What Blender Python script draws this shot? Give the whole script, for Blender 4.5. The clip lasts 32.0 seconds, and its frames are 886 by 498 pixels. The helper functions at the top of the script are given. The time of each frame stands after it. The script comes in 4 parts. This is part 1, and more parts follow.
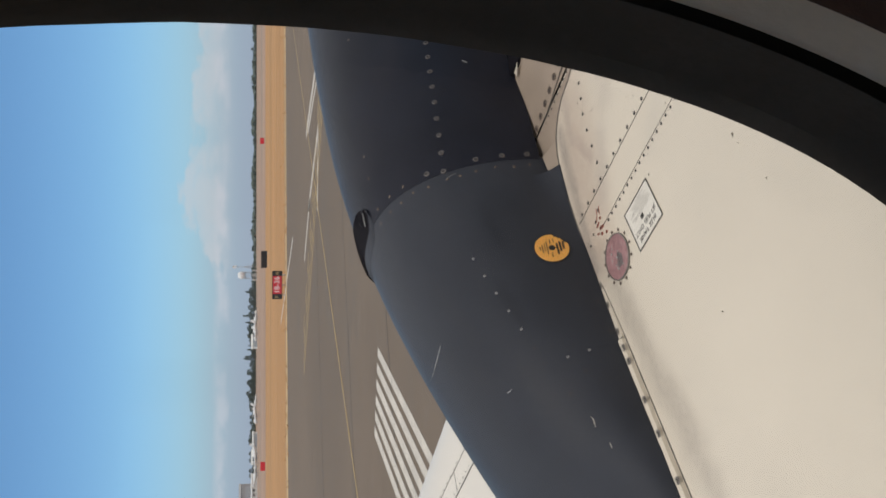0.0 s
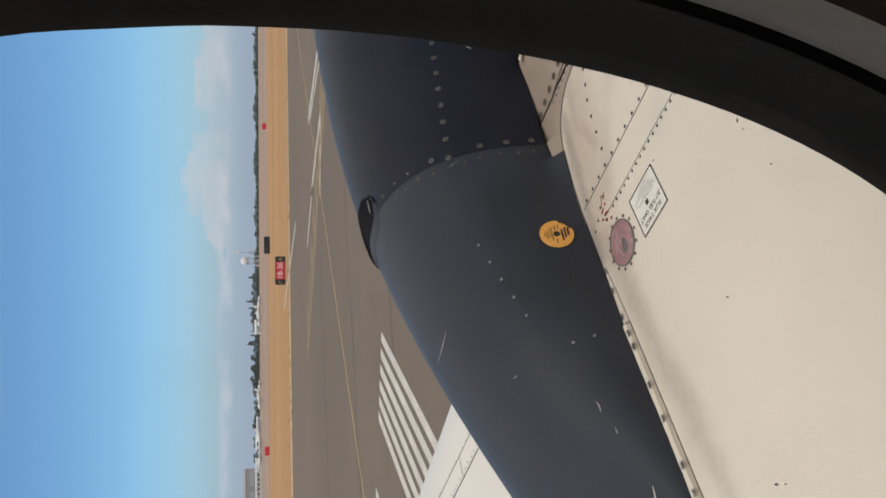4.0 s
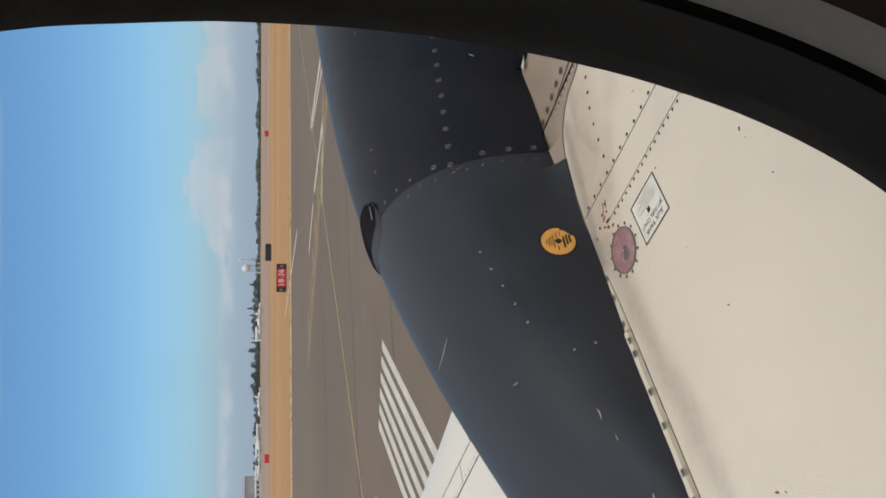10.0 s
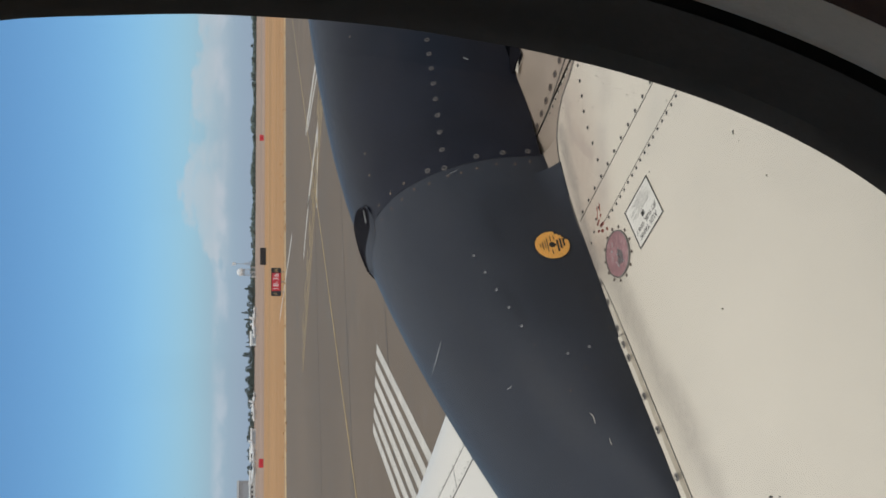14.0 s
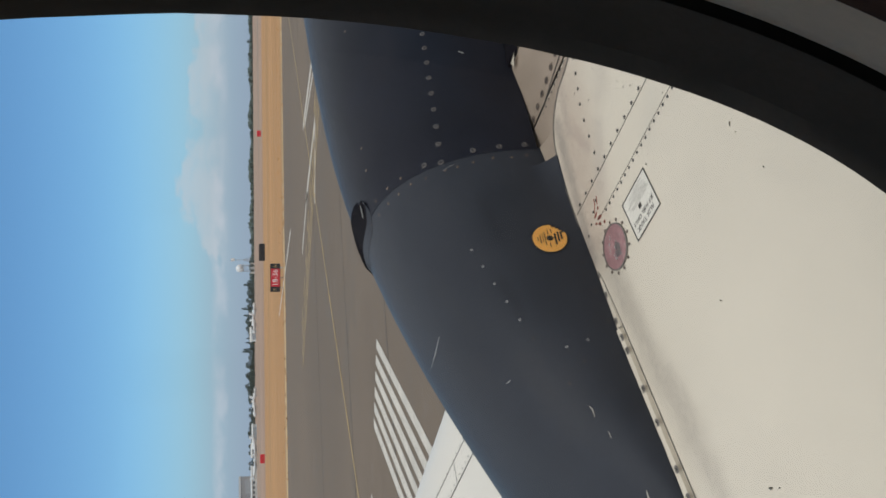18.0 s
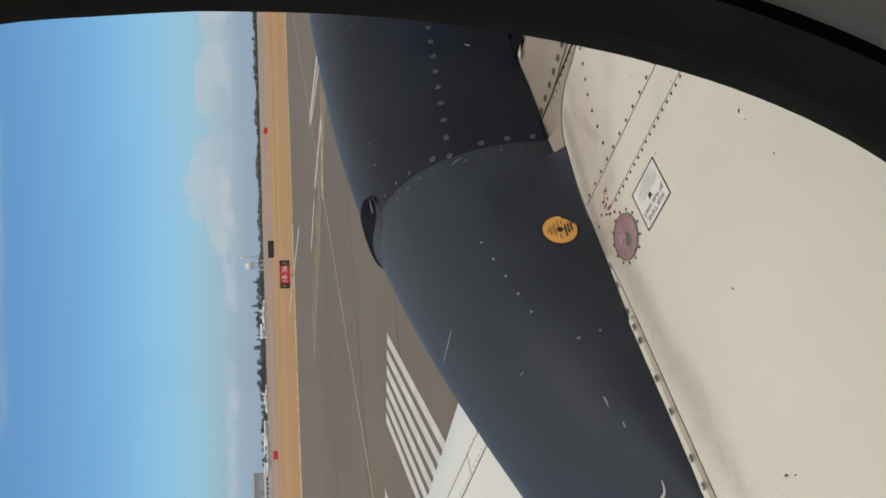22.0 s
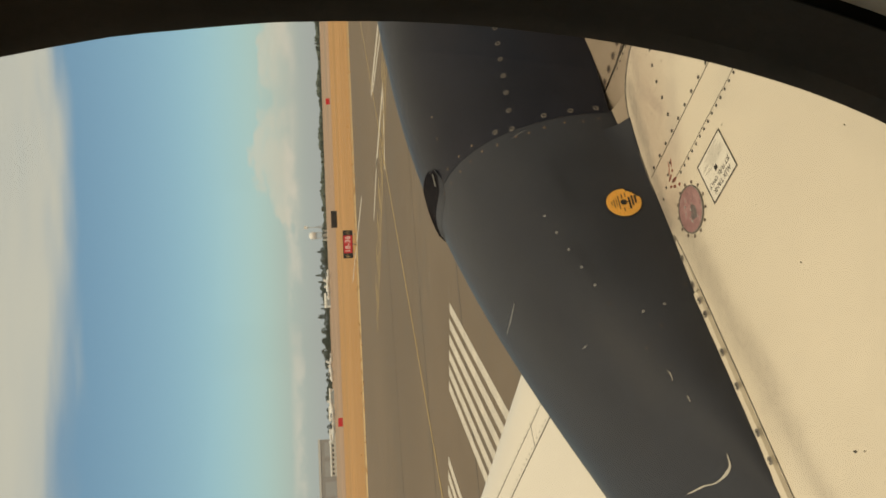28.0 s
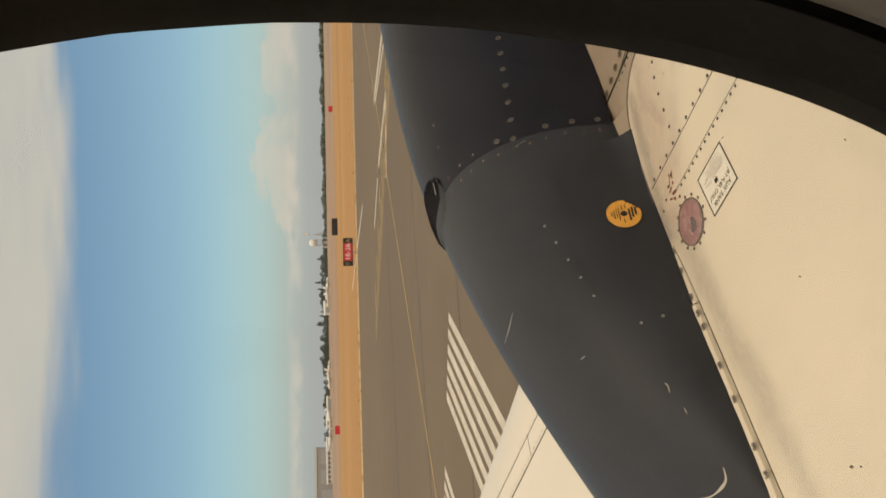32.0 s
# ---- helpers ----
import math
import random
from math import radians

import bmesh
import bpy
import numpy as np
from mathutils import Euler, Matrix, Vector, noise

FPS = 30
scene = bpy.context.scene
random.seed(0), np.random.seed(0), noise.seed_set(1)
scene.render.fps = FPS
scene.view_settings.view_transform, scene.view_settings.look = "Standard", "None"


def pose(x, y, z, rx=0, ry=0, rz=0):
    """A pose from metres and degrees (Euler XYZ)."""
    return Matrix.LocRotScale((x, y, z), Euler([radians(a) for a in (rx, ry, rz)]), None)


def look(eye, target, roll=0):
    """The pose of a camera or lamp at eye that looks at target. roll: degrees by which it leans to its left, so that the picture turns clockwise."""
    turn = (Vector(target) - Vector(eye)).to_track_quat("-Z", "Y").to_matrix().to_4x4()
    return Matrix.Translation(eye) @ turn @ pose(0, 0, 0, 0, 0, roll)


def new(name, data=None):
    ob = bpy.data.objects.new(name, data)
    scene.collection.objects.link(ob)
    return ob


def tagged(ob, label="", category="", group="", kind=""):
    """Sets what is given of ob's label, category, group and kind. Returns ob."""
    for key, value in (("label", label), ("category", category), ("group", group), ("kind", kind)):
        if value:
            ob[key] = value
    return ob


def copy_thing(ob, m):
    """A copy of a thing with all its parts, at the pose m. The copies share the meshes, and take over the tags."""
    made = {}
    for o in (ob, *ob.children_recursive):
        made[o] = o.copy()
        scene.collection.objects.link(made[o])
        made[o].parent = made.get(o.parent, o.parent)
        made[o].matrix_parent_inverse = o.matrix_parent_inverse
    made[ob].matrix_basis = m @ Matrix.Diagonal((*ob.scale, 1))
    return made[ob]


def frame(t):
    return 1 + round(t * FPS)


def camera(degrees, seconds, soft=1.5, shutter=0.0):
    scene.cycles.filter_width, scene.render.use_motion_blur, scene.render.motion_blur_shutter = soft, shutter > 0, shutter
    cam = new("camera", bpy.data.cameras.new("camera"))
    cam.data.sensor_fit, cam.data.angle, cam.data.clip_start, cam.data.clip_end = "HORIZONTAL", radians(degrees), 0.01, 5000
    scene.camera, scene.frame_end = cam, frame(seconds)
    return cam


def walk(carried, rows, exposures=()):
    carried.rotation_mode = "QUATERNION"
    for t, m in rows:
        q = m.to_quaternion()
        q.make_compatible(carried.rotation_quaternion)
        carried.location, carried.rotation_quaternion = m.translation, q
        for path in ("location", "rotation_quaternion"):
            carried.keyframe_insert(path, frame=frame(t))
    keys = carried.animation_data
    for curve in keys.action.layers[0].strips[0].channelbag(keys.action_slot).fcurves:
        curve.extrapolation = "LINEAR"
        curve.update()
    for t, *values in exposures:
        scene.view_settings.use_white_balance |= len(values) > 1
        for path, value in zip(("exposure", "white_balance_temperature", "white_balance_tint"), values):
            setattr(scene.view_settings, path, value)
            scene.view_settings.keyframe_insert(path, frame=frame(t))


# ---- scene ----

cam = camera(49.0, 32.0, soft=1.7)
PATH = [
    (0, 0.0017, 0.0001, 2.1441, 0.66, 79.02, -130.67),
    (0.5, -0.0003, -0.0016, 2.1459, 2.37, 79.05, -128.95),
    (1, -0.0009, -0.0037, 2.1502, 2.42, 79.07, -128.67),
    (1.5, -0.0001, -0.0053, 2.1482, -1.66, 79.24, -132.34),
    (2, 0.0002, -0.0047, 2.1499, 0.98, 79.26, -129.76),
    (2.5, -0.0003, -0.0055, 2.1474, -2.74, 79.26, -133.41),
    (3, 0.0014, -0.0049, 2.1492, -0.65, 79.19, -131.25),
    (3.5, 0.0015, -0.0059, 2.1502, -2.18, 79.17, -132.57),
    (5.5, -0.0036, -0.0076, 2.1521, 1.71, 79.21, -129.13),
    (6, -0.0019, -0.0072, 2.1526, 0.22, 79.18, -130.43),
    (6.5, 0.0015, -0.0049, 2.1536, 0.18, 79.21, -130.51),
    (7, -0.0001, -0.0039, 2.1490, -0.00, 79.42, -130.98),
    (7.5, -0.0042, -0.0057, 2.1505, -0.01, 79.35, -131.05),
    (8, -0.0027, -0.0046, 2.1506, 0.64, 79.39, -130.41),
    (8.5, -0.0068, -0.0079, 2.1517, 1.43, 79.37, -129.53),
    (9, -0.0031, -0.0048, 2.1488, -0.33, 79.42, -131.28),
    (9.5, -0.0064, -0.0062, 2.1559, 4.80, 79.24, -126.37),
    (10, -0.0050, -0.0067, 2.1523, 0.97, 79.26, -129.95),
    (10.5, -0.0024, -0.0032, 2.1500, 2.15, 79.32, -128.95),
    (11, -0.0038, -0.0040, 2.1531, 2.55, 79.22, -128.58),
    (11.5, -0.0044, -0.0022, 2.1489, 3.67, 79.28, -127.80),
    (12, -0.0082, -0.0027, 2.1506, 6.08, 79.33, -125.71),
    (12.5, -0.0050, -0.0028, 2.1497, 1.91, 79.20, -129.32),
    (13, -0.0080, -0.0042, 2.1521, 4.25, 79.17, -127.11),
    (13.5, -0.0122, -0.0052, 2.1510, 5.53, 79.15, -126.10),
    (14, -0.0032, -0.0015, 2.1486, 1.75, 78.96, -129.42),
    (14.5, -0.0050, -0.0011, 2.1461, 0.83, 78.98, -130.60),
    (16.5, -0.0004, -0.0011, 2.1486, 1.19, 78.79, -129.75),
    (17, -0.0038, -0.0038, 2.1509, 0.96, 78.75, -129.90),
    (17.5, -0.0034, -0.0033, 2.1484, -0.95, 78.84, -131.77),
    (18, 0.0004, -0.0002, 2.1448, -1.94, 78.89, -132.81),
    (18.5, -0.0022, -0.0029, 2.1490, -1.85, 78.81, -132.59),
    (19, -0.0004, 0.0003, 2.1457, -0.31, 78.87, -131.35),
    (19.5, -0.0075, -0.0053, 2.1511, 0.38, 78.83, -130.59),
    (20, -0.0038, -0.0022, 2.1460, -2.83, 78.87, -133.85),
    (20.5, -0.0053, -0.0031, 2.1506, 0.74, 78.78, -130.20),
    (21, -0.0053, -0.0039, 2.1493, -1.91, 78.81, -132.77),
    (21.5, -0.0028, -0.0023, 2.1484, -1.63, 78.89, -132.38),
    (22, 0.0001, -0.0001, 2.1488, -8.22, 79.30, -138.82),
    (22.5, -0.0060, -0.0101, 2.1528, -10.41, 82.32, -140.12),
    (23, -0.0068, -0.0101, 2.1548, -7.86, 82.33, -137.59),
    (23.5, -0.0035, -0.0096, 2.1513, -11.18, 82.33, -140.63),
    (24, 0.0044, -0.0035, 2.1519, -5.61, 82.41, -135.00),
    (24.5, -0.0012, -0.0057, 2.1545, -2.75, 82.35, -132.40),
    (26.5, 0.0026, -0.0096, 2.1530, -10.29, 82.25, -139.26),
    (27, 0.0074, -0.0076, 2.1523, -10.92, 82.15, -139.73),
    (27.5, 0.0040, -0.0110, 2.1553, -11.78, 82.92, -140.77),
    (28, 0.0018, -0.0134, 2.1522, -16.78, 82.81, -145.65),
    (28.5, 0.0031, -0.0123, 2.1542, -13.03, 82.85, -141.74),
    (29, 0.0027, -0.0136, 2.1534, -17.30, 82.74, -146.17),
    (29.5, 0.0040, -0.0120, 2.1515, -13.29, 82.91, -142.24),
    (30, 0.0042, -0.0116, 2.1544, -10.47, 82.93, -139.45),
    (30.5, 0.0003, -0.0136, 2.1485, -12.94, 83.03, -142.08),
    (31, 0.0003, -0.0134, 2.1498, -10.32, 83.04, -139.47),
    (31.5, -0.0002, -0.0146, 2.1483, -14.59, 82.95, -143.69),
    (32, -0.0006, -0.0127, 2.1510, -8.55, 83.03, -137.91),
]
walk(cam, [(t, pose(*p)) for t, *p in PATH],
     exposures=[(0, 0.0, 6500, 13), (9, 0.0, 6450, 12), (13, -0.08, 6250, 10), (21.6, -0.08, 6200, 9), (23, -0.12, 7500, 10),
                (24, -0.11, 9250, 8), (28, -0.04, 9500, 7), (32, 0.0, 9000, 13)])

# ---- sky and sun ----
SUN_AZ, SUN_EL = radians(228), radians(56)      # clockwise from +y, the outboard side
SKY = 0.092
world = bpy.data.worlds.new("sky")
scene.world = world
world.use_nodes = True


class Nodes:
    """Short hand for building node trees."""

    def __init__(self, tree):
        self.tree = tree
        tree.nodes.clear()

    def add(self, kind):
        return self.tree.nodes.new(kind)

    def link(self, a, b):
        self.tree.links.new(a, b)

    def math(self, op, a, b=None, c=None, clamp=False):
        node = self.add("ShaderNodeMath")
        node.operation, node.use_clamp = op, clamp
        for i, v in enumerate((a, b, c)):
            if v is None:
                continue
            if isinstance(v, (int, float)):
                node.inputs[i].default_value = v
            else:
                self.link(v, node.inputs[i])
        return node.outputs[0]

    def span(self, value, a, b, lo=0.0, hi=1.0):
        node = self.add("ShaderNodeMapRange")
        node.interpolation_type = "SMOOTHSTEP"
        self.link(value, node.inputs[0])
        for i, v in enumerate((a, b, lo, hi)):
            node.inputs[i + 1].default_value = v
        return node.outputs[0]

    def noise(self, vector, scale, detail=3.0, rough=0.5):
        node = self.add("ShaderNodeTexNoise")
        if vector is not None:
            self.link(vector, node.inputs["Vector"])
        node.inputs["Scale"].default_value = scale
        node.inputs["Detail"].default_value = detail
        node.inputs["Roughness"].default_value = rough
        return node.outputs["Fac"]

    def mix(self, fac, a, b, blend="MIX"):
        node = self.add("ShaderNodeMix")
        node.data_type, node.blend_type = "RGBA", blend
        for socket, v in ((node.inputs[0], fac), (node.inputs[6], a), (node.inputs[7], b)):
            if isinstance(v, tuple):
                socket.default_value = (*v, 1.0)
            elif isinstance(v, (int, float)):
                socket.default_value = v
            else:
                self.link(v, socket)
        return node.outputs[2]


def build_sky():
    n = Nodes(world.node_tree)
    sky = n.add("ShaderNodeTexSky")
    sky.sky_type, sky.sun_disc, sky.sun_elevation, sky.sun_rotation = "NISHITA", False, SUN_EL, SUN_AZ
    sky.air_density, sky.dust_density, sky.ozone_density = 1.0, 0.3, 3.0
    way = n.add("ShaderNodeTexCoord").outputs["Generated"]
    parts = n.add("ShaderNodeSeparateXYZ")
    n.link(way, parts.inputs[0])
    x, y, z = parts.outputs
    el = n.math("MULTIPLY", n.math("ARCSINE", z), 57.296)
    az = n.math("MULTIPLY", n.math("ARCTAN2", x, y), 57.296)
    place = n.add("ShaderNodeCombineXYZ")
    n.link(n.math("MULTIPLY", az, 0.25), place.inputs[0])
    n.link(n.math("MULTIPLY", el, 0.5), place.inputs[1])
    puff = n.noise(place.outputs[0], 1.3, 5.0, 0.55)
    wide = n.add("ShaderNodeCombineXYZ")
    n.link(n.math("MULTIPLY", az, 0.03), wide.inputs[0])
    n.link(n.math("MULTIPLY", el, 0.25), wide.inputs[1])
    veil = n.noise(wide.outputs[0], 2.0, 3.0, 0.5)
    # a bank of cumulus low over the horizon, highest forward of abeam
    height = n.math("ADD", n.span(az, 38.3, 42.6, 0.6, 3.7), n.span(az, 46.0, 62.0, 0.0, -1.6))
    lift = n.math("ADD", height, n.math("MULTIPLY", n.math("SUBTRACT", puff, 0.5), 5.2))
    top = n.math("SUBTRACT", lift, el)
    bank = n.math("MULTIPLY", n.span(top, -0.1, 0.45), n.span(el, 0.9, 2.2))
    bank = n.math("MULTIPLY", bank, n.span(puff, 0.28, 0.62, 0.10, 0.46))
    # a thin streak of cloud just over the haze
    low = n.math("ADD", el, n.math("MULTIPLY", n.math("SUBTRACT", puff, 0.5), 0.9))
    streak = n.math("MULTIPLY", n.span(low, 1.3, 1.8), n.span(low, 2.0, 2.5, 1.0, 0.0))
    streak = n.math("MULTIPLY", streak, n.span(puff, 0.40, 0.66, 0.0, 0.42))
    high = n.math("ADD", el, n.math("MULTIPLY", n.math("SUBTRACT", veil, 0.5), 4.0))
    high = n.math("MULTIPLY", n.span(high, 13.4, 15.6), n.span(veil, 0.1, 0.7, 0.66, 0.85))
    base = n.mix(1.0, sky.outputs[0], (SKY * 0.80, SKY * 1.09, SKY * 1.24), "MULTIPLY")
    base = n.mix(n.span(el, -0.5, 7.5, 0.64, 0.0), base, (0.275, 0.336, 0.470))
    base = n.mix(n.span(el, 0.0, 4.2, 0.62, 0.0), base, (0.335, 0.395, 0.515))
    col = n.mix(bank, base, (0.66, 0.63, 0.63))
    col = n.mix(streak, col, (0.66, 0.66, 0.70))
    glow = n.mix(n.span(el, 15.0, 60.0), (0.58, 0.62, 0.64), (1.10, 1.06, 0.98))
    col = n.mix(high, col, glow)
    out = n.add("ShaderNodeBackground")
    n.link(col, out.inputs[0])
    end = n.add("ShaderNodeOutputWorld")
    n.link(out.outputs[0], end.inputs[0])


build_sky()
sun = new("sun", bpy.data.lights.new("sun", "SUN"))
sun.data.energy, sun.data.angle, sun.data.color = 1.1, radians(34.0), (1.0, 0.92, 0.80)
to_sun = Vector((math.sin(SUN_AZ) * math.cos(SUN_EL), math.cos(SUN_AZ) * math.cos(SUN_EL), math.sin(SUN_EL)))
sun.matrix_world = look(to_sun * 50, (0, 0, 0))


# ---- materials ----
def material(name, colour, rough=0.5, metal=0.0, spots=(), bump=(0, 0), vary=0.12, scale=6.0, stretch=(1, 1, 1), coat=0.0, spec=0.5, soil_shade=(), turn=None):
    """A painted, soiled or grown surface: colour varied at two scales, stains (colour, scale, from, to, amount), fine
    relief.
    Smears are (colour, from point, to point, half width, amount), dirt and painted shade alike; turn: stretch is along
    a way turned so far about z."""
    m = bpy.data.materials.new(name)
    m.use_nodes = True
    n = Nodes(m.node_tree)
    shader = n.add("ShaderNodeBsdfPrincipled")
    end = n.add("ShaderNodeOutputMaterial")
    n.link(shader.outputs[0], end.inputs[0])
    where = n.add("ShaderNodeTexCoord").outputs["Object"]
    mapping = n.add("ShaderNodeMapping")
    mapping.inputs["Scale"].default_value = stretch
    if turn is not None:
        mapping.vector_type = "TEXTURE"
        mapping.inputs["Rotation"].default_value = (0, 0, turn)
    n.link(where, mapping.inputs[0])
    where = mapping.outputs[0]
    dark = tuple(c * (1 - vary) for c in colour)
    light = tuple(min(1.0, c * (1 + vary)) for c in colour)
    coarse, fine = n.noise(where, scale, 4.0, 0.6), n.noise(where, scale * 11, 3.0, 0.6)
    col = n.mix(n.span(coarse, 0.3, 0.7), dark, light)
    col = n.mix(n.span(fine, 0.35, 0.75, 0.0, 0.35), col, tuple(c * (1 - 1.6 * vary) for c in colour))
    for tint, size, lo, hi, amount in spots:
        col = n.mix(n.span(n.noise(where, size, 5.0, 0.62), lo, hi, 0.0, amount), col, tint)
    for tint, p, q, half, amount in soil_shade:
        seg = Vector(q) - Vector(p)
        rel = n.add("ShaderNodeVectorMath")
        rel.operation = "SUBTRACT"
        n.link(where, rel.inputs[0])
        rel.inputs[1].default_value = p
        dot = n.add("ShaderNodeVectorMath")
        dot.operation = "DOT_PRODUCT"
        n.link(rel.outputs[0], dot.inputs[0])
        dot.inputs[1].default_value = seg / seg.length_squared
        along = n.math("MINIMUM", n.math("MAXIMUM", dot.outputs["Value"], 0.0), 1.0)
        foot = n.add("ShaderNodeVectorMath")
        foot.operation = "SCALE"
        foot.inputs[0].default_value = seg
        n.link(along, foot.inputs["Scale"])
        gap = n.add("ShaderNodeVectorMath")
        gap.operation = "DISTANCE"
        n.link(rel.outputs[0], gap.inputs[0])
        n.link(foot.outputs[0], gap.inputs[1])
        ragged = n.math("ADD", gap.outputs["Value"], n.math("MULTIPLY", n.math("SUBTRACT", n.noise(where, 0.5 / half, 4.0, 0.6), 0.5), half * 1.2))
        # mask of one smear, for dirt and painted shade alike
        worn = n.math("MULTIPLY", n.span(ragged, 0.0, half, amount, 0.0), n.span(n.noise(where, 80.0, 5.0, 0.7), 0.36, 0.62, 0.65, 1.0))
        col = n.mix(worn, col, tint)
    n.link(col, shader.inputs["Base Color"])
    n.link(n.span(coarse, 0.2, 0.8, rough * 0.85, min(1.0, rough * 1.15)), shader.inputs["Roughness"])
    shader.inputs["Metallic"].default_value = metal
    shader.inputs["Coat Weight"].default_value = coat
    shader.inputs["Specular IOR Level"].default_value = spec
    if bump[0]:
        b = n.add("ShaderNodeBump")
        b.inputs["Strength"].default_value, b.inputs["Distance"].default_value = 1.0, bump[0]
        n.link(n.noise(where, bump[1], 3.0, 0.6), b.inputs["Height"])
        n.link(b.outputs[0], shader.inputs["Normal"])
    return m


WHITE = material("aged_white_paint", (0.722, 0.648, 0.542), 0.40, vary=0.035, scale=2.5, bump=(0.0006, 2.2),
                 spots=[((0.52, 0.48, 0.42), 4.0, 0.56, 0.80, 0.30), ((0.42, 0.40, 0.37), 70.0, 0.70, 0.76, 0.40), ((0.50, 0.46, 0.41), 24.0, 0.60, 0.74, 0.22)],
                 # first smear: the nacelle's soft shade painted along its foot
                 soil_shade=[((0.38, 0.33, 0.28), (1.30, 1.505, 1.40), (0.60, 1.450, 1.35), 0.062, 0.62), ((0.46, 0.34, 0.27), (1.68, 1.38, 1.42), (1.36, 1.50, 1.40), 0.15, 0.60),
                       # next smear: painted shade with grime, beside the nacelle's forward foot
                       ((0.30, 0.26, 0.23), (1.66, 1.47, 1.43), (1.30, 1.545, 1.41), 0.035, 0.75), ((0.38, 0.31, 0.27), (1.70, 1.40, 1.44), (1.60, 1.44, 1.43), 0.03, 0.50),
                       ((0.40, 0.34, 0.30), (1.72, 1.20, 1.43), (1.56, 1.27, 1.42), 0.06, 0.40), ((0.40, 0.31, 0.27), (1.58, 1.42, 1.42), (1.50, 1.40, 1.42), 0.025, 0.50),
                       ((0.44, 0.38, 0.34), (1.50, 1.33, 1.42), (1.40, 1.42, 1.41), 0.05, 0.40), ((0.46, 0.44, 0.40), (1.44, 1.05, 1.41), (1.34, 1.20, 1.40), 0.06, 0.30)])
DIRTY = material("soiled_cream_paint", (0.35, 0.278, 0.22), 0.5, vary=0.1, scale=9.0,
                 spots=[((0.27, 0.22, 0.165), 14.0, 0.5, 0.75, 0.7), ((0.20, 0.18, 0.16), 60.0, 0.62, 0.72, 0.6)])
NAVY = material("dark_blue_gloss_paint", (0.0160, 0.0175, 0.0270), 0.38, vary=0.2, scale=4.0, bump=(0.0001, 4.0), spec=0.14,
                spots=[((0.06, 0.06, 0.062), 55.0, 0.71, 0.78, 0.35), ((0.0240, 0.0230, 0.0310), 6.0, 0.5, 0.7, 0.5)])
# the cowling's blue, lightened to put sky reflection into the nacelle's colour
LIGHT_NAVY = material("lightened_dark_blue_paint", (0.0365, 0.0405, 0.0525), 0.42, vary=0.12, scale=4.0, bump=(0.0001, 4.0), spec=0.20,
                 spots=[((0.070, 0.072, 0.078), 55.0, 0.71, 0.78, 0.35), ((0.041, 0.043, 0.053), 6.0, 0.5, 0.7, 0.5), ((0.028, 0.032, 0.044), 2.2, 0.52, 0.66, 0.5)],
                 soil_shade=[((0.008, 0.009, 0.013), (1.53, 1.584, 1.625), (1.40, 1.583, 1.600), 0.016, 0.25), ((0.009, 0.010, 0.014), (1.30, 1.603, 1.612), (1.20, 1.600, 1.585), 0.020, 0.3),
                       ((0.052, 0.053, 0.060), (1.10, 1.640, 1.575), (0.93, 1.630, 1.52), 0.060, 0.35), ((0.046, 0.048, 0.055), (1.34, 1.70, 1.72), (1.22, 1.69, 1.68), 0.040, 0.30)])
SCREW = material("worn_screw_metal", (0.155, 0.138, 0.135), 0.5, metal=0.4, vary=0.3, scale=200.0)
PALE = material("bare_pale_metal", (0.34, 0.34, 0.33), 0.5, metal=0.2, vary=0.15, scale=150.0)
BRIGHT = material("bright_fastener_rim", (0.40, 0.39, 0.38), 0.45, metal=0.2, vary=0.1, scale=150.0)
DARKSCREW = material("dark_rivet", (0.035, 0.032, 0.03), 0.6, vary=0.2, scale=200.0)
RUSTED = material("brown_screw_head", (0.13, 0.095, 0.075), 0.6, vary=0.25, scale=200.0)
WORN = material("paint_worn_rivet", (0.085, 0.070, 0.064), 0.6, vary=0.3, scale=200.0)
SEAM = material("dark_seam", (0.10, 0.09, 0.08), 0.8, vary=0.3, scale=40.0)
CHIP = material("chipped_white_primer", (0.50, 0.47, 0.42), 0.7, vary=0.1, scale=80.0)
BLACK = material("black_window_rubber", (0.086, 0.074, 0.064), 0.75, vary=0.15, scale=30.0, bump=(0.0003, 160.0), spec=0.3)
REVEAL = material("dusty_black_reveal", (0.026, 0.030, 0.036), 0.8, vary=0.08, scale=14.0, spec=0.2)
GROOVE = material("black_groove", (0.040, 0.034, 0.030), 0.9, vary=0.1, scale=30.0, spec=0.1)
TRIM = material("grey_window_trim", (0.74, 0.62, 0.50), 0.55, vary=0.06, scale=20.0, bump=(0.0004, 300.0))
LINING = material("brown_cabin_lining", (0.075, 0.036, 0.026), 0.9, vary=0.15, scale=30.0, bump=(0.001, 250.0))
ORANGE = material("orange_decal_film", (0.85, 0.42, 0.095), 0.45, vary=0.06, scale=40.0)
INK = material("black_print", (0.02, 0.018, 0.016), 0.6, vary=0.2, scale=100.0)
PAPER = material("white_placard_film", (0.76, 0.72, 0.65), 0.45, vary=0.04, scale=30.0)
FLAT_BLACK = material("flat_black", (0.012, 0.011, 0.014), 0.9, vary=0.2, scale=60.0, spec=0.03)
NICK = material("small_paint_nick", (0.38, 0.35, 0.31), 0.7, vary=0.2, scale=100.0)
LATCH = material("worn_grey_latch", (0.20, 0.18, 0.165), 0.6, vary=0.25, scale=90.0)
HAIRLINE = material("thin_grey_print", (0.22, 0.20, 0.18), 0.6, vary=0.1, scale=90.0)
